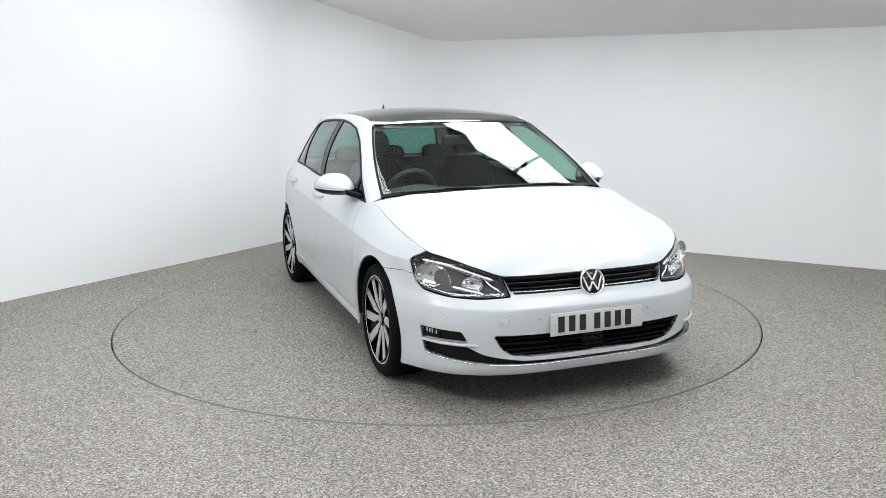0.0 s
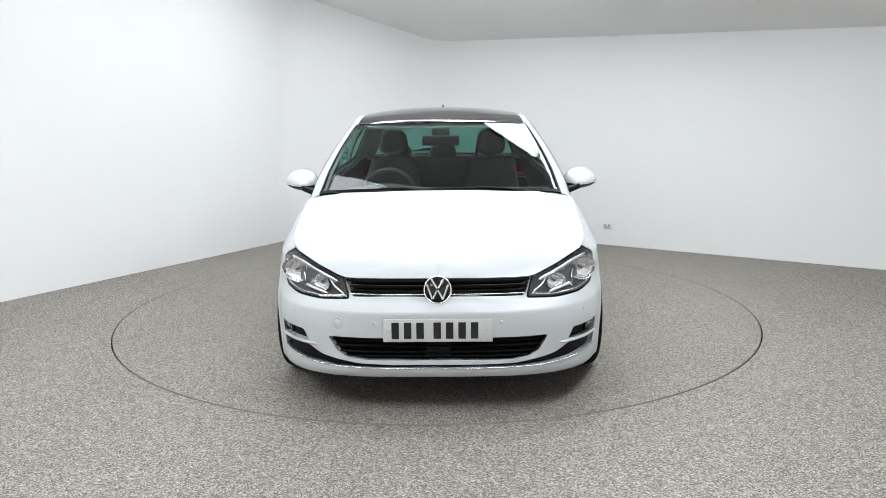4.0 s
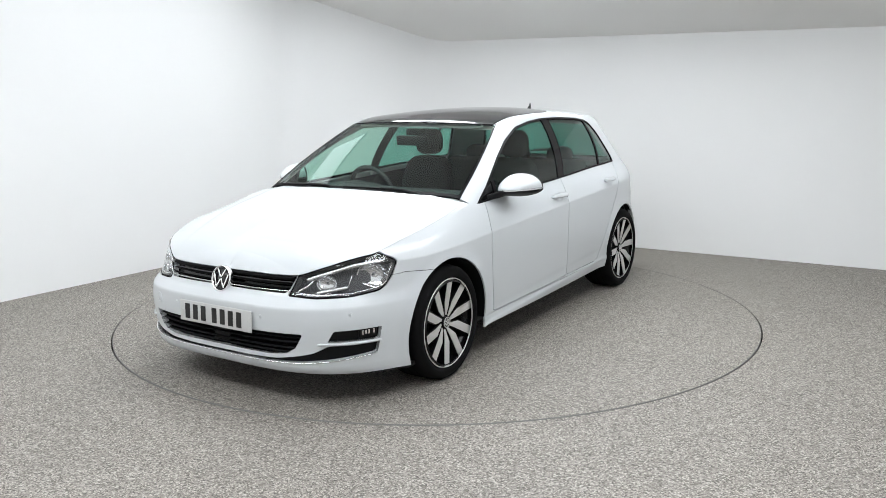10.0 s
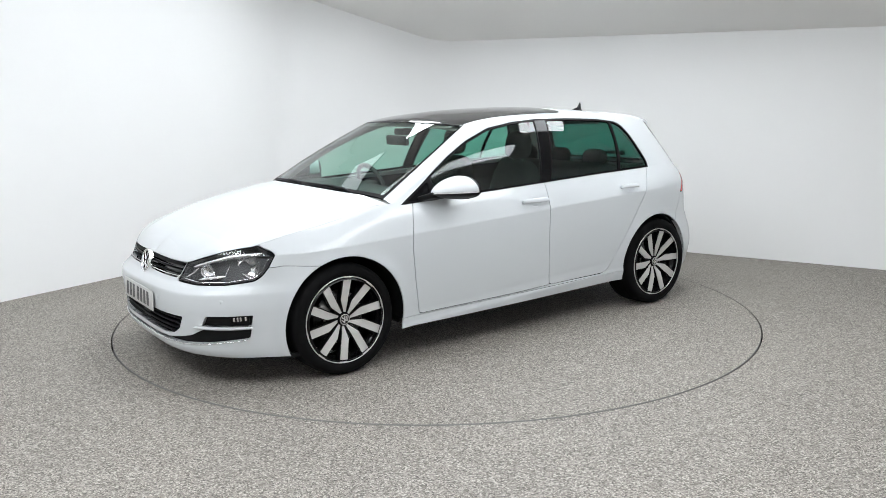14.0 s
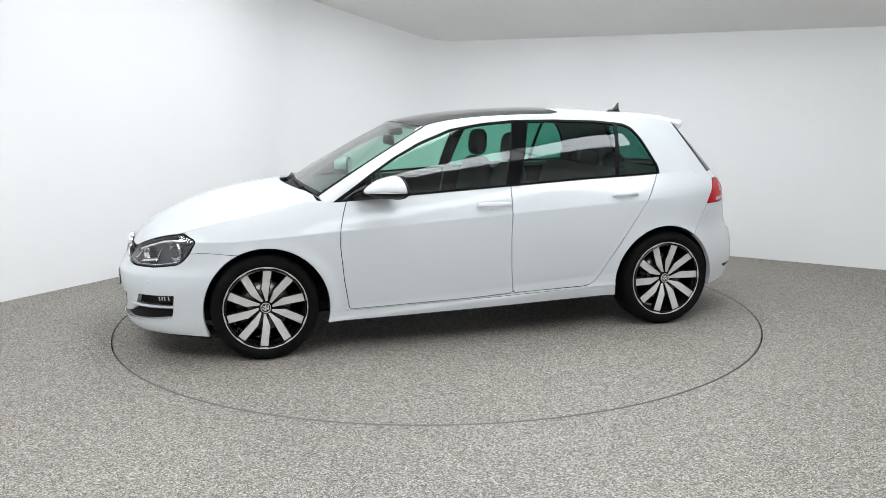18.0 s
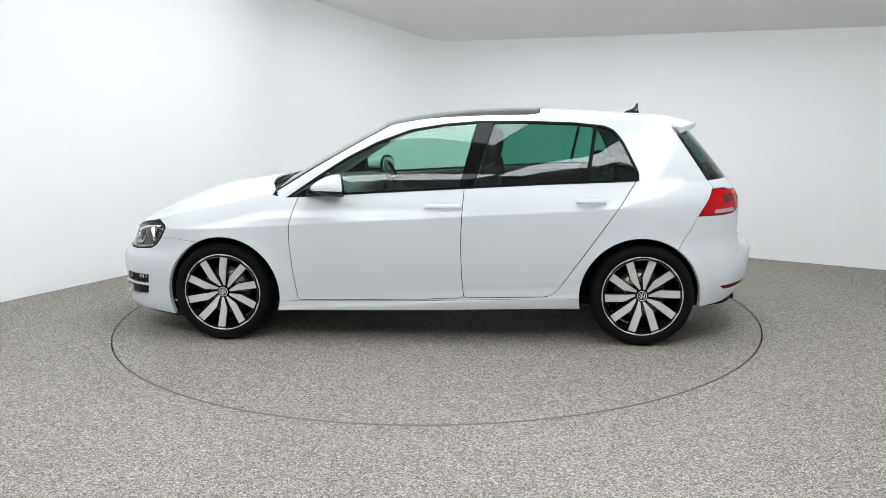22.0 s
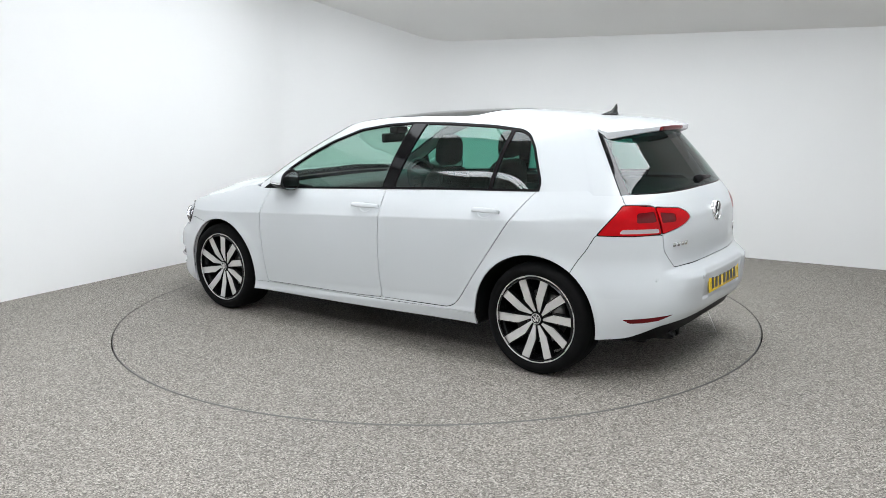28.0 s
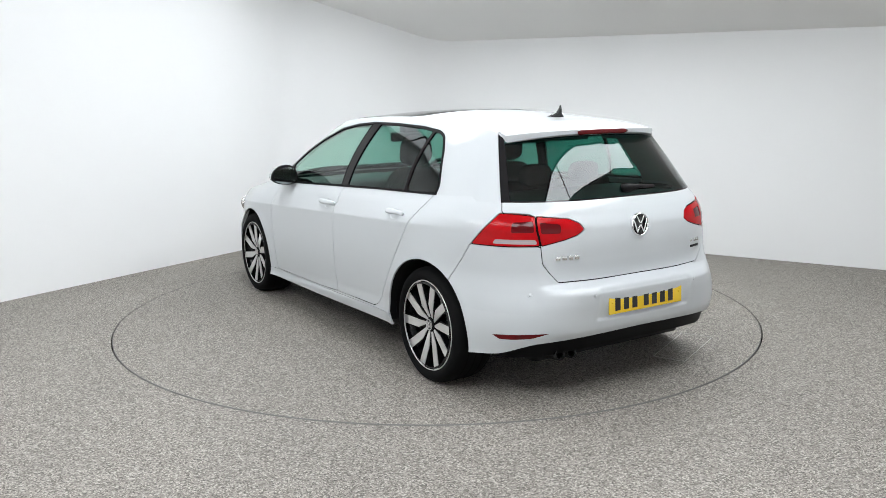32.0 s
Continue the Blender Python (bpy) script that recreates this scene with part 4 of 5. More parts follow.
badge(facing(2.112, 0, .618, 0, 14), .0685, "round chrome badge with zigzag strokes")
badge(facing(-2.001, 0, .872, 180, 4), .060, "round chrome badge on the tailgate")
for s in (4.922, 4.956, 4.990, 5.022):
    set_at(part("letter_block", bar_bm(.024, .020, .004, .001), M_CHROME, tailgate, "small chrome letter shape"), on_skin(s, .740))
for s in (4.985, 4.945, 4.915):
    set_at(part("letter_block", bar_bm(.022, .018, .004, .001), M_CHROME, tailgate, "small chrome letter shape"), on_skin(-s, .742))
set_at(part("model_strip", bar_bm(.085, .014, .003, .001), M_BLACK, tailgate, "small dark model strip"), on_skin(-4.945, .708))

# ---- door handles and mirrors ----
for side in (1, -1):
    for doors, s0, s1, z in ((front_doors, 2.765, 2.985, .861), (rear_doors, 3.690, 3.920, .889)):
        d = doors[0 if side > 0 else 1]
        n = 28
        bm = bmesh.new()
        rings = []
        for i in range(n):
            t = i / (n - 1)
            s = s0 + (s1 - s0) * t
            p, nn, tt = skin_frame(np.array([side * s]), np.array([z - .004 * math.sin(math.pi * t)]))
            out = .006 + .030 * math.sin(math.pi * min(1, max(0, t))) ** .45
            h = .011 + .005 * math.sin(math.pi * t) ** .6
            c, N, T = Vector(p[0]), Vector(nn[0]), Vector(tt[0])
            rings.append([bm.verts.new(c + N * (out + .007 * math.cos(a)) + T * (h * math.sin(a))) for a in [2 * math.pi * k / 12 for k in range(12)]])
        for a, b in zip(rings, rings[1:]):
            for k in range(12):
                bm.faces.new((a[k], a[(k + 1) % 12], b[(k + 1) % 12], b[k]))
        bm.faces.new(rings[0]), bm.faces.new(rings[-1][::-1])
        bmesh.ops.recalc_face_normals(bm, faces=bm.faces[:])
        part("handle", bm, M_PAINT, d, "white grab handle")
        cup = revolve_bm([(.0, -.012), (.028, -.010), (.046, .0005), (.054, .0008)], 32)
        for v in cup.verts:
            v.co.z *= .62
        set_at(part("handle_cup", cup, M_PAINT, d), on_skin(side * (s0 + s1) / 2, z - .006, .002))
    # mirror: shell, dark base, foot, glass, indicator
    d = front_doors[0 if side > 0 else 1]
    def cap_bm(lo, hi, x0, x1=9.0, grow=0.0):
        """A slice of the housing: unit heights lo to hi, unit lengths x0 to x1; its back follows the glass."""
        bm = bmesh.new()
        bmesh.ops.create_uvsphere(bm, u_segments=56, v_segments=40, radius=1)
        for co, no in (((x0, 0, 0), (-1, 0, 0)), ((x1, 0, 0), (1, 0, 0)), ((0, 0, lo), (0, 0, -1)), ((0, 0, hi), (0, 0, 1))):
            bmesh.ops.bisect_plane(bm, geom=bm.verts[:] + bm.edges[:] + bm.faces[:], plane_co=co, plane_no=no, clear_outer=True)
        bmesh.ops.holes_fill(bm, edges=[e for e in bm.edges if e.is_boundary], sides=0)
        for v in bm.verts:
            x, y, z = v.co
            sx, sy, sz = (math.copysign(abs(c) ** k, c) for c, k in ((x, .92), (y, .80), (z, .84)))
            out = (sy + 1) / 2
            back = .562 - .072 * out
            front = .738 - .15 * out ** 2.2
            fall = 1 - .30 * out ** 2.5
            slope = 1 - .42 * max(0.0, sx) ** 1.7
            v.co = (back + (front - back + grow) * max(0.0, sx) + .12 * min(0.0, sx), side * (.912 + (.112 + grow) * sy), .968 + .010 * out + sz * ((.098 if sz > 0 else .048) * fall * slope + grow))
        bmesh.ops.recalc_face_normals(bm, faces=bm.faces[:])
        return bm
    def flat_caps(ob):
        ob.data.set_sharp_from_angle(angle=radians(40))
        return ob
    shell = flat_caps(part("mirror", cap_bm(.06, 2, 0.0), M_PAINT, d, "white door mirror with dark lower half"))
    flat_caps(part("mirror_base", cap_bm(-2, -.04, 0.0, grow=-.003), M_BLACK, shell))
    flat_caps(part("indicator", cap_bm(-.05, .05, 0.0, grow=.0015), M_REFLECTOR, shell, "slim silver indicator strip"))
    flat_caps(part("mirror_rim", cap_bm(-2, 2, -.10, -.005), M_BLACK, shell))
    g = bmesh.new()
    bmesh.ops.create_circle(g, cap_ends=True, segments=40, radius=1)
    for v in g.verts:
        x, y = (math.copysign(abs(c) ** .8, c) for c in (v.co.x, v.co.y))
        out = (x * .86 + 1) / 2
        v.co = (.562 - .072 * out - .0168, side * (.912 + .097 * x), .990 + .056 * y * (1 - .16 * x))
    part("mirror_glass", g, M_MIRROR, shell, smooth=False)
    foot = box_bm(.60, .735, .775, .885, .915, .950, .014, 3)
    for v in foot.verts:
        v.co.x += .05 * (.885 - v.co.y) / .11
        v.co.z += .035 * (v.co.y - .79) / .1
        v.co.y *= side
    bmesh.ops.recalc_face_normals(foot, faces=foot.faces[:])
    part("mirror_foot", foot, M_BLACK, shell)


# ---- wheels ----
def wheel_thing():
    w = part("wheel", revolve_bm([(.226, .012), (.237, .006), (.244, -.01), (.233, -.03), (.215, -.05), (.211, -.18), (.240, -.20)], 72), M_DARKALLOY, car, "ten-spoke black and machined alloy wheel")
    tyre = [(.244, .004), (.250, .010), (.266, .019), (.285, .018), (.302, .008), (.3115, -.008), (.3155, -.035), (.316, -.108), (.3155, -.180), (.311, -.205), (.300, -.222), (.280, -.232), (.255, -.228), (.236, -.21)]
    part("tyre", revolve_bm(tyre, 96), M_RUBBER, w, "low black tyre")
    for y in (-.060, -.108, -.156):
        part("tread_groove", revolve_bm([(.3163, y - .004), (.3166, y), (.3163, y + .004)], 64), M_GAP, w)
    part("rim_lip", revolve_bm([(.2405, .0075), (.2420, .0105), (.2450, .0100), (.2465, .006), (.2450, .002)], 96), M_ALLOY, w, "machined outer lip")
    part("hub", revolve_bm([(0, -.030), (.050, -.030), (.062, -.038), (.070, -.06), (.07, -.12)], 48), M_DARKALLOY, w)
    cap = part("centre_cap", revolve_bm([(0, -.008), (.026, -.008), (.0275, -.0055), (.0315, -.006), (.033, -.016), (.033, -.03)], 40), M_DARKALLOY, w, "small round centre cap")
    part("cap_ring", revolve_bm([(.0262, -.0075), (.0268, -.0045), (.0300, -.0045), (.0312, -.0075)], 40), M_ALLOY, cap, "bright ring round the cap")
    part("cap_disc", revolve_bm([(0, -.0065), (.026, -.0065)], 32), M_INK, cap)
    for x0, z0, x1, z1 in ((-.4, .7, 0, .1), (.4, .7, 0, .1), (-.7, .3, -.34, -.6), (.7, .3, .34, -.6), (-.34, -.6, 0, 0), (.34, -.6, 0, 0)):
        L = math.hypot(x1 - x0, z1 - z0) * .026
        o = part("cap_mark", box_bm(-L / 2, L / 2, -.0065, -.0042, -.0030, .0030), M_ALLOY, cap, smooth=False)
        o.matrix_basis = Matrix.Translation(((x0 + x1) / 2 * .026, 0, (z0 + z1) / 2 * .026)) @ pose(0, 0, 0, 0, -math.degrees(math.atan2(z1 - z0, x1 - x0)), 0)
    def slab(points, y0, y1, mat, name):
        bm = bmesh.new()
        a = [bm.verts.new((x, y0(math.hypot(x, z)), z)) for x, z in points]
        b = [bm.verts.new((x * 1.0, y1(math.hypot(x, z)), z)) for x, z in points]
        k = len(points)
        for i in range(k):
            bm.faces.new((a[i], a[(i + 1) % k], b[(i + 1) % k], b[i]))
        bm.faces.new(a), bm.faces.new(b[::-1])
        bmesh.ops.recalc_face_normals(bm, faces=bm.faces[:])
        return part(name, bm, mat, w, smooth=False)
    # across (x) and along (z): a blade that kinks towards the hub
    face = [(.006, .040), (.039, .108), (.043, .2405), (-.003, .2445), (-.004, .094), (-.006, .040)]
    back = [(.013, .036), (.045, .108), (.049, .2380), (-.009, .243), (-.010, .094), (-.013, .036)]
    dish = lambda r: .006 - .030 * max(0, 1 - r / .20) ** 1.3
    f0 = slab(face, dish, lambda r: dish(r) - .006, M_ALLOY, "spoke")
    b0 = slab(back, lambda r: dish(r) - .004, lambda r: dish(r) - .040, M_DARKALLOY, "spoke_back")
    for k in range(1, 10):
        for o in (f0, b0):
            c = o.copy()
            scene.collection.objects.link(c)
            c.matrix_basis = pose(0, 0, 0, 0, 36 * k, 0)
    part("brake_disc", revolve_bm([(.07, -.075), (.150, -.075), (.150, -.100), (.07, -.1)], 56), M_DISC, w, "grey steel brake disc")
    cal = bmesh.new()
    for i in range(9):
        a = radians(-38 + i * 9.5)
        for r, y in ((.105, -.062), (.165, -.062), (.165, -.115), (.105, -.115)):
            cal.verts.new((r * math.cos(a), y, r * math.sin(a)))
    cal.verts.ensure_lookup_table()
    for i in range(8):
        for k in range(4):
            cal.faces.new([cal.verts[j] for j in (i * 4 + k, i * 4 + (k + 1) % 4, i * 4 + 4 + (k + 1) % 4, i * 4 + 4 + k)])
    cal.faces.new([cal.verts[j] for j in (3, 2, 1, 0)]), cal.faces.new([cal.verts[j] for j in (32, 33, 34, 35)])
    bmesh.ops.recalc_face_normals(cal, faces=cal.faces[:])
    part("caliper", cal, M_DARKALLOY, w, smooth=False)
    part("barrel_back", revolve_bm([(.0, -.125), (.205, -.125)], 48), M_GAP, w)
    return w


wheel = wheel_thing()
WHEELS = [(1.315, .866, 0, 26.2), (-1.315, .858, 0, 16.5), (1.315, -.866, 180, 19), (-1.315, -.858, 180, 31)]
for k, (x, y, yaw, roll) in enumerate(WHEELS):
    m = Matrix.Translation((x, y, .316)) @ pose(0, 0, 0, 0, 0, yaw) @ pose(0, 0, 0, 0, roll, 0)
    if k == 0:
        wheel.matrix_basis = m
    else:
        copy_thing(wheel, m)
def body_y(x, z):
    """Half width of the body at x and z."""
    p = skin(np.linspace(.5, 4.95, 500), np.full(500, max(z, .22)))
    return float(np.interp(-x, -p[:, 0], p[:, 1]))


for side in (1, -1):
    for cx, cz, r in (ARCH_F, ARCH_R):
        bm = bmesh.new()
        prev = None
        for i in range(25):
            a = radians(-7 + 194 * i / 24)
            yb = body_y(cx + r * math.cos(a), cz + r * math.sin(a)) - .008
            ring = [bm.verts.new((cx + rr * math.cos(a), side * y, cz + rr * math.sin(a))) for rr, y in ((r - .002, yb), (r + .004, yb - .07), (r + .02, .55), (.10, .55))]
            if prev:
                for k in range(3):
                    bm.faces.new((prev[k], prev[k + 1], ring[k + 1], ring[k]))
            prev = ring
        bmesh.ops.recalc_face_normals(bm, faces=bm.faces[:])
        part("wheel_housing", bm, M_BLACK, car)

# ---- underside, valance, exhaust ----
part("underbody", box_bm(-1.82, 1.98, -.53, .53, .175, .27, .03), M_BLACK, car)
for side in (1, -1):
    part("floor_pan", box_bm(-.90, .91, *sorted((side * .50, side * .80)), .205, .27, .02), M_BLACK, car)
valance = Sheet(lambda u: skin(u[:, 0], BOTTOM(u[:, 0]) - .012 + u[:, 1] * .02 - .085 * (1 - u[:, 1]) * ease(4.55, 4.9, u[:, 0])), np.linspace(4.55, LENGTH, 60), np.linspace(0, 1, 10), "valance")
panel_of("rear_valance", valance, ("valance",), M_SLAT, "black plastic rear valance", lift=-.02, whole=True, flange=.06)
under_lip = Sheet(lambda u: skin(u[:, 0], BOTTOM(u[:, 0]) - .02 + .03 * u[:, 1]), np.linspace(0, 1.28, 60), np.linspace(0, 1, 4), "lip")
panel_of("front_underlip", under_lip, ("lip",), M_BLACK, "", lift=-.018, whole=True, flange=.10)
for y in (.392, .466):
    o = part("exhaust_pipe", revolve_bm([(.026, .09), (.026, 0), (.031, -.002), (.033, .003), (.033, .10)], 32), M_DARKALLOY, car, "dark round exhaust tail pipe")
    o.matrix_basis = Matrix.Translation((-1.945, y, .248)) @ pose(0, 0, 0, 0, 0, -90) @ pose(0, 0, 0, -8, 0, 0)

# ---- roof furniture ----
def roof_height(x, y):
    ey = np.interp(-x, [.85, 1.15, 1.38, 1.50, 1.55, 1.63], [.590, .572, .550, .535, .510, .450])
    ez = np.interp(-x, [.85, 1.15, 1.38, 1.50, 1.55, 1.63], [1.390, 1.378, 1.363, 1.335, 1.312, 1.300])
    w = max(0.0, 1 - abs(y) / ey)
    return float(ez + (SPINE(x) - ez) * (1 - (1 - w) ** 2.4))


def spoiler_bm():
    bm = bmesh.new()
    rows = []
    ys = np.linspace(-.528, .528, 61)
    for y in ys:
        k = abs(y) / .528
        xt = -1.722 + .160 * k ** 4                     # trailing edge
        zt = 1.352 - .010 * k ** 2 - .016 * k ** 6
        xf = -1.40 - .085 * k ** 2
        zf = roof_height(xf, y) + .003
        xg = -1.645 + .088 * k ** 2
        drop = .018 * k ** 3
        zg = 1.316 - .006 * k - .6 * drop
        pts = [(xf, zf - .006), (xf - .03, zf + .001), ((xf + xt) / 2, (zf + zt) / 2 + .010 * (1 - k ** 4)), (xt + .012, zt + .003), (xt, zt - .003), (xt + .004, zt - .022 - drop), (xt + .03, zt - .032 - drop), (xg, zg), (xg + .05, zg + .01), (xf - .02, zf - .05)]
        rows.append([bm.verts.new((x, y, z)) for x, z in pts])
    for a, b in zip(rows, rows[1:]):
        for k in range(len(a)):
            bm.faces.new((a[k], a[(k + 1) % len(a)], b[(k + 1) % len(a)], b[k]))
    bm.faces.new(rows[0]), bm.faces.new(rows[-1][::-1])
    bmesh.ops.recalc_face_normals(bm, faces=bm.faces[:])
    return bm


sp = part("spoiler", spoiler_bm(), M_PAINT, tailgate, "white roof spoiler with red brake light")
sp.data.set_sharp_from_angle(angle=radians(50))
bl = bmesh.new()
rows = []
for y in np.linspace(-.178, .178, 25):
    k = abs(y) / .525
    x, z = -1.722 + .10 * k ** 2.6, 1.352 - .012 * k ** 2
    h = .011 * min(1, (.178 - abs(y)) / .03 + .35)
    rows.append([bl.verts.new((x - .004 + dx, y, z - .015 + dz)) for dx, dz in ((.006, h + .002), (0, h), (0, -h), (.01, -h - .004))])
for a, b in zip(rows, rows[1:]):
    for k in range(4):
        bl.faces.new((a[k], a[(k + 1) % 4], b[(k + 1) % 4], b[k]))
bl.faces.new(rows[0]), bl.faces.new(rows[-1][::-1])
bmesh.ops.recalc_face_normals(bl, faces=bl.faces[:])
part("brake_light", bl, M_DEEPRED, sp, "long dark red high brake light")

ant = bmesh.new()
fin = [(-1.275, 1.408), (-1.30, 1.424), (-1.335, 1.434), (-1.352, 1.452), (-1.366, 1.474), (-1.374, 1.474), (-1.372, 1.44), (-1.378, 1.425), (-1.38, 1.405)]
rows = []
for yy, sc in ((-.014, .55), (-.006, .9), (0, 1.0), (.006, .9), (.014, .55)):
    rows.append([ant.verts.new((x, yy * (1.3 - min(1, max(0, (z - 1.405) / .05)) * .8), 1.405 + (z - 1.405) * (sc if z > 1.42 else 1))) for x, z in fin])
for a, b in zip(rows, rows[1:]):
    for k in range(len(fin)):
        ant.faces.new((a[k], a[(k + 1) % len(fin)], b[(k + 1) % len(fin)], b[k]))
ant.faces.new(rows[0]), ant.faces.new(rows[-1][::-1])
bmesh.ops.recalc_face_normals(ant, faces=ant.faces[:])
part("aerial", ant, M_GLOSS, car, "small black fin aerial on the roof")

# rear wiper
def rod(name, pts, r, mat, parent, label="", flat=1.0):
    bm = bmesh.new()
    rows = []
    for i, p in enumerate(pts):
        a = Vector(pts[max(0, i - 1)])
        b = Vector(pts[min(len(pts) - 1, i + 1)])
        d = (b - a).normalized()
        u = d.cross(Vector((0, 0, 1)) if abs(d.z) < .9 else Vector((1, 0, 0))).normalized()
        v = u.cross(d)
        rr = r[i] if isinstance(r, (list, tuple)) else r
        rows.append([bm.verts.new(Vector(p) + u * rr * math.cos(2 * math.pi * k / 10) + v * rr * flat * math.sin(2 * math.pi * k / 10)) for k in range(10)])
    for a, b in zip(rows, rows[1:]):
        for k in range(10):
            bm.faces.new((a[k], a[(k + 1) % 10], b[(k + 1) % 10], b[k]))
    bm.faces.new(rows[0]), bm.faces.new(rows[-1][::-1])
    bmesh.ops.recalc_face_normals(bm, faces=bm.faces[:])
    return part(name, bm, mat, parent, label)


rw = rod("rear_wiper", [(-1.885, .015, 1.048), (-1.893, -.02, 1.05), (-1.888, -.10, 1.052), (-1.880, -.22, 1.045)], [.020, .022, .012, .008], M_BLACK, tailgate, "black rear wiper along the window's foot")
rod("blade", [(-1.880, -.09, 1.040), (-1.868, -.24, 1.036), (-1.850, -.392, 1.030)], .006, M_BLACK, rw)

# cowl and front wipers
_n = 61
cow = bmesh.new()
rows = []
for y in np.linspace(-.645, .645, _n):
    k = abs(y) / .74
    xb, zb = 1.045 - .055 * (y / .66) ** 2, .972 - .012 * (y / .66) ** 2
    xe, ze = 1.135 - .165 * (y / .72) ** 2, .924 + .062 * (1 - (abs(y) / .76) ** 2.3)
    xe = max(xe, xb + .012)
    rows.append([cow.verts.new(p) for p in ((xe + .03, y, ze - .022), (xe - .004, y, ze - .040), (xe * .4 + xb * .6, y, zb - .034), (xb + .006, y, zb - .012), (xb - .03, y, zb - .003))])
for a, b in zip(rows, rows[1:]):
    for k in range(4):
        cow.faces.new((a[k], b[k], b[k + 1], a[k + 1]))
part("scuttle", cow, M_BLACK, car, "black plastic scuttle under the windscreen")
for y0, y1 in ((-.10, -.62), (.50, -.06)):
    def on_screen(y, w):
        k = abs(y) / .74
        return Vector((1.052 - .07 * k ** 2 - .80 * w, y, .972 - .02 * k ** 2 + .44 * w))
    arm = rod("wiper", [on_screen(y0, -.01) + Vector((.02, 0, .01)), on_screen(y0 * .8 + y1 * .2, .012) + Vector((.012, 0, .014)), on_screen((y0 + y1) / 2, .020) + Vector((.01, 0, .014))], [.011, .008, .006], M_BLACK, car, "black windscreen wiper")
    rod("blade", [on_screen(y0 * .92 + y1 * .08, .006) + Vector((.008, 0, .008)), on_screen((y0 + y1) / 2, .022) + Vector((.008, 0, .008)), on_screen(y1, .018) + Vector((.008, 0, .008))], .006, M_BLACK, arm)

# ---- inside ----
panel_of("door_card", body, ("front_door",), M_DASH, lift=-.060, flange=0)
panel_of("rear_door_card", body, ("rear_door",), M_DASH, lift=-.060, flange=0)
panel_of("side_trim", body, ("rear_quarter",), M_DASH, lift=-.050, flange=0)
panel_of("tailgate_trim", body, ("tailgate",), M_DASH, lift=-.045, flange=0, whole=True)
panel_of("wing_liner", body, ("front_wing", "front_bumper"), M_BLACK, lift=-.045, flange=0, whole=True)
panel_of("bumper_liner", body, ("rear_bumper",), M_BLACK, lift=-.05, flange=0, whole=True)
panel_of("bonnet_liner", bonnet_sheet, ("bonnet",), M_BLACK, lift=-.03, flange=0, whole=True)
panel_of("pillar_trim", glasshouse, ("pillar", "screen_trim"), M_LINER, lift=-.028, flange=0)
liner_sheet = Sheet(lambda u: roof(u) - np.array([0, 0, .035]), np.linspace(0, RING * .985, 80), np.linspace(0, 1, 24), "liner")
panel_of("headliner", liner_sheet, ("liner",), M_LINER, "pale grey headliner", flange=0, whole=True)


def cushion(x0, x1, y0, y1, z0, z1, r=.05, lean=0.0):
    bm = box_bm(x0, x1, y0, y1, z0, z1, r, 4)
    for v in bm.verts:
        v.co.x -= lean * (v.co.z - z0)
    return bm


def pillow(cx, cy, cz, rx, ry, rz, lean=0.0, n=3.2, taper=0.0):
    """A soft upholstered block, rounder towards its edges and narrower at the top."""
    bm = bmesh.new()
    bmesh.ops.create_uvsphere(bm, u_segments=28, v_segments=20, radius=1)
    for v in bm.verts:
        p = [math.copysign(abs(c) ** (2 / n), c) for c in v.co]
        v.co = (cx + rx * p[0] - lean * rz * p[2], cy + ry * p[1] * (1 - taper * (p[2] + 1) / 2), cz + rz * p[2])
    return bm


for side in (1, -1):
    seat = part("front_seat", cushion(-.32, .22, side * .37 - .25, side * .37 + .25, .40, .58, .07), M_CLOTH, car, "dark grey cloth front seat with headrest")
    part("backrest", pillow(-.335, side * .37, .80, .085, .245, .285, .18, 4.0, .22), M_CLOTH, seat)
    part("headrest", pillow(-.390, side * .37, 1.19, .058, .118, .098, .08, 3.0, .18), M_CLOTH, seat)
    for k in (-.05, .05):
        rod("headrest_post", [(-.390, side * .37 + k, 1.04), (-.385, side * .37 + k, 1.12)], .007, M_CHROME, seat)
bench = part("rear_seat", cushion(-1.0, -.50, -.62, .62, .42, .58, .07), M_CLOTH, car, "dark grey cloth rear bench")
part("backrest", cushion(-1.02, -.88, -.62, .62, .52, 1.03, .06, .30), M_CLOTH, bench)
for y in (-.38, 0, .38):
    part("headrest", pillow(-1.15, y, 1.065, .045, .115, .065, .1, 3.0, .1), M_CLOTH, bench)
part("parcel_shelf", box_bm(-1.72, -1.20, -.60, .60, .965, .985, .008), M_DASH, car)
dash = bmesh.new()
rows = []
for y in np.linspace(-.70, .70, 41):
    k = abs(y) / .70
    hood = .030 * math.exp(-((y + .36) / .17) ** 2)
    pts = [(1.02 - .09 * k ** 2, .925), (.82, .942), (.64, .948 + hood * .6), (.53, .940 + hood), (.485, .90 + hood * .6), (.50, .80), (.56, .62), (.60, .42)]
    rows.append([dash.verts.new((x, y, z)) for x, z in pts])
for a, b in zip(rows, rows[1:]):
    for k in range(len(a) - 1):
        dash.faces.new((a[k], b[k], b[k + 1], a[k + 1]))
bmesh.ops.recalc_face_normals(dash, faces=dash.faces[:])
dashboard = part("dashboard", dash, M_DASH, car, "black soft-touch dashboard")
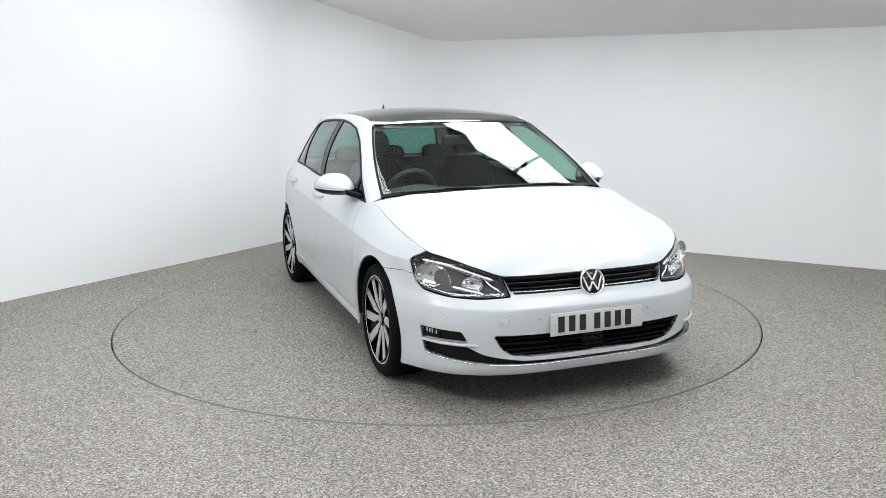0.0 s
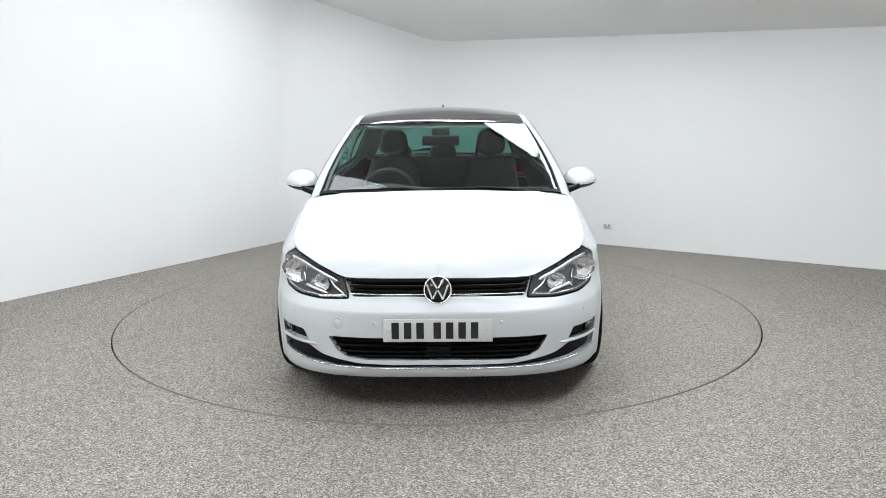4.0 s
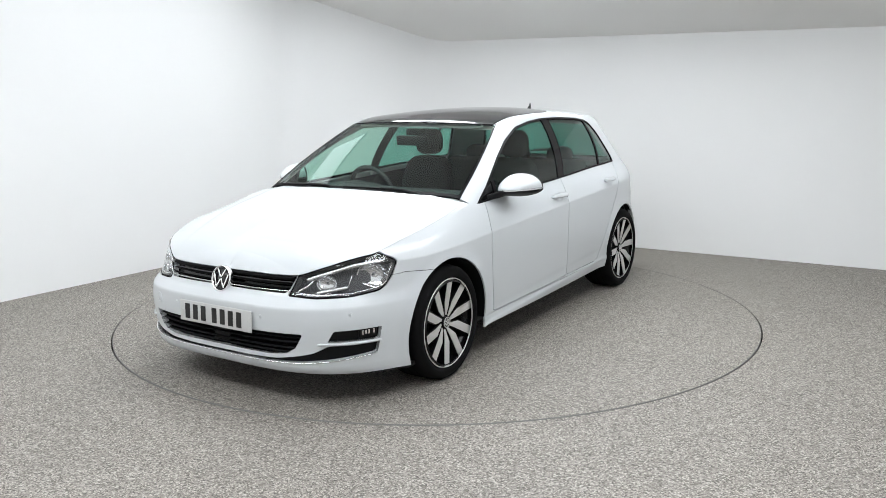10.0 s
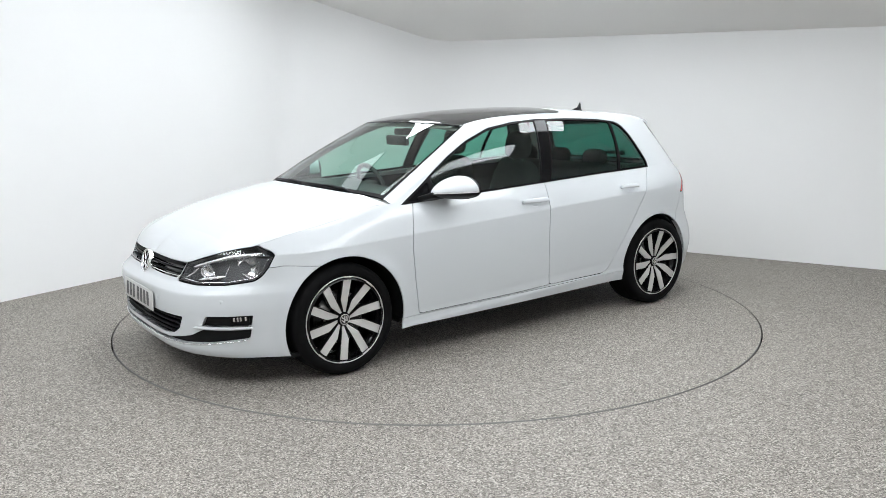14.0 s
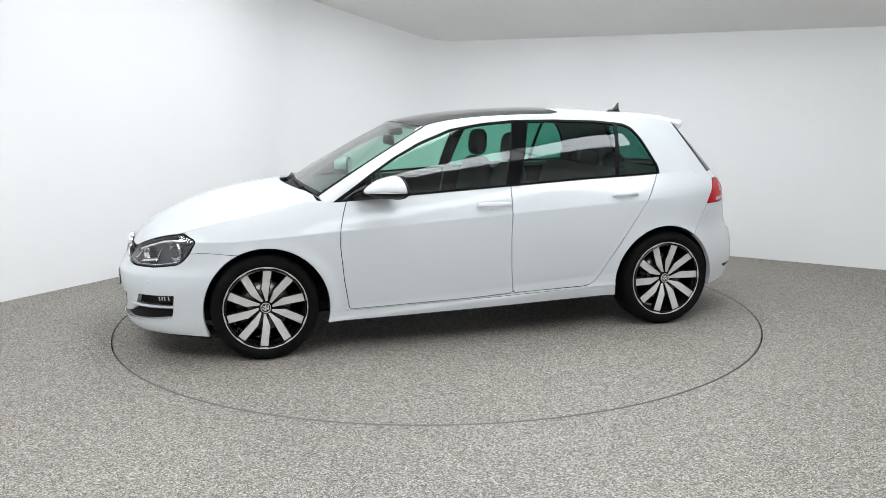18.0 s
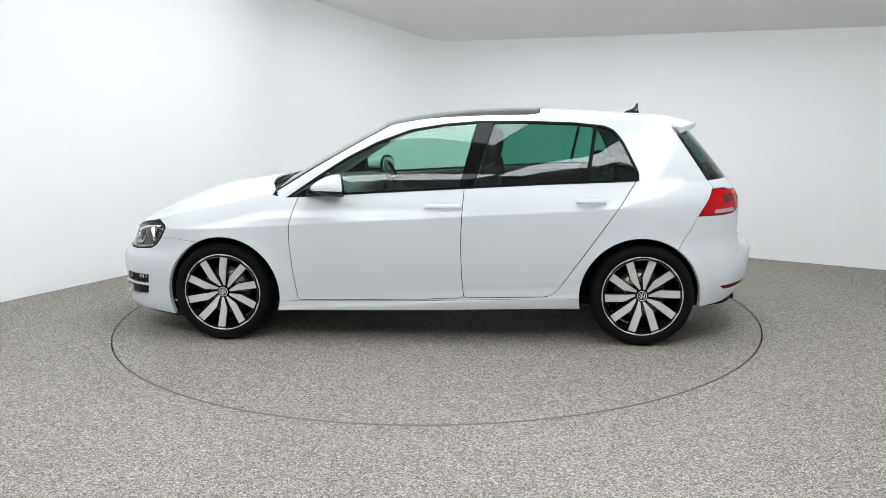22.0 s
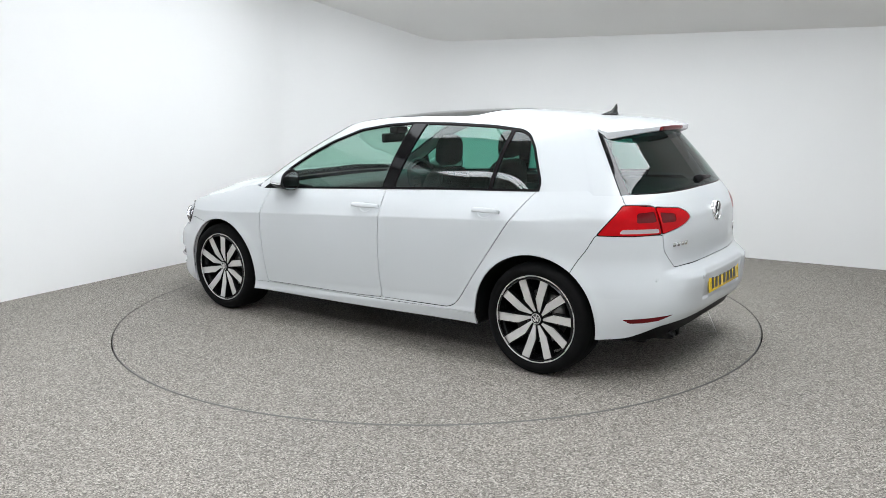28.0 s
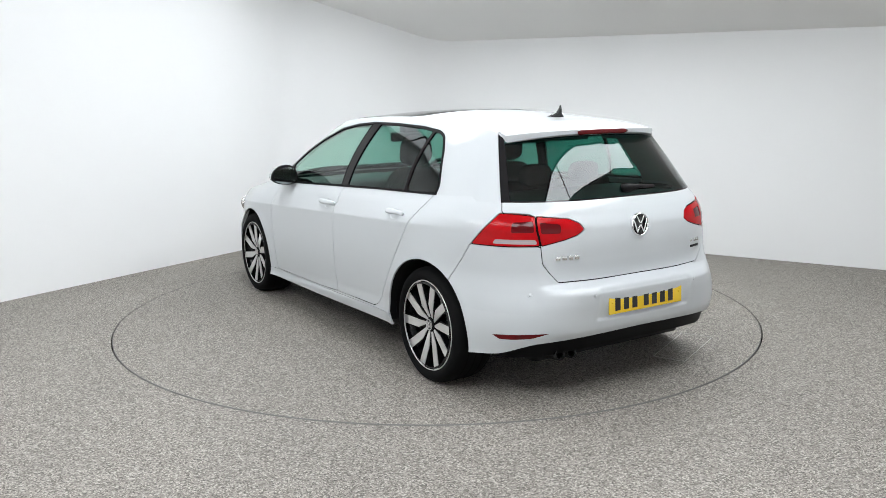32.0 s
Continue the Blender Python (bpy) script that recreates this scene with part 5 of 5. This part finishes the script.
part("console", box_bm(-.10, .60, -.11, .11, .35, .62, .03), M_DASH, car)
for y in (-.60, -.09, .09, .60):
    o = part("air_vent", box_bm(-.006, .006, -.055, .055, -.026, .026, .005), M_GLOSS, dashboard)
    o.matrix_basis = Matrix.Translation((.487, y, .835))
sw = bmesh.new()
for i in range(48):
    a = 2 * math.pi * i / 48
    for k in range(10):
        b = 2 * math.pi * k / 10
        sw.verts.new((.016 * math.sin(b), (.170 + .016 * math.cos(b)) * math.cos(a), (.170 + .016 * math.cos(b)) * math.sin(a)))
sw.verts.ensure_lookup_table()
for i in range(48):
    for k in range(10):
        sw.faces.new([sw.verts[j] for j in (i * 10 + k, i * 10 + (k + 1) % 10, ((i + 1) % 48) * 10 + (k + 1) % 10, ((i + 1) % 48) * 10 + k)])
bmesh.ops.recalc_face_normals(sw, faces=sw.faces[:])
wheel_m = Matrix.Translation((.372, -.35, .893)) @ pose(0, 0, 0, 0, 22, 0)
steer = set_at(part("steering_wheel", sw, M_DASH, car, "black leather steering wheel"), wheel_m)
part("steering_boss", box_bm(-.015, .05, -.075, .075, -.07, .05, .02, 3), M_DASH, steer)
for a in (0, 180, 270):
    o = part("steering_spoke", box_bm(-.006, .01, .05, .165, -.018, .018, .005), M_ALLOY if a == 270 else M_DASH, steer)
    o.matrix_basis = pose(0, 0, 0, a, 0, 0)
part("interior_mirror", box_bm(.365, .395, -.125, .125, 1.205, 1.272, .014, 3), M_BLACK, car, "black interior mirror")
part("sensor_housing", box_bm(.29, .372, -.06, .06, 1.272, 1.318, .015, 3), M_BLACK, car)
for side in (1, -1):
    part("sun_visor", box_bm(.14, .30, *sorted((side * .10, side * .50)), 1.325, 1.340, .006), M_LINER, car)


def motions():
    walk(turntable, [(t, pose(0, 0, 0, 0, 0, a)) for t, a in TURN])
    rows = []
    for t, a in TURN:
        c, s = math.cos(radians(a)), math.sin(radians(a))
        rows.append((t, pose(c * CAR_X - s * CAR_Y, s * CAR_X + c * CAR_Y, 0.001, 0, 0, a)))
    walk(car, rows)


motions()
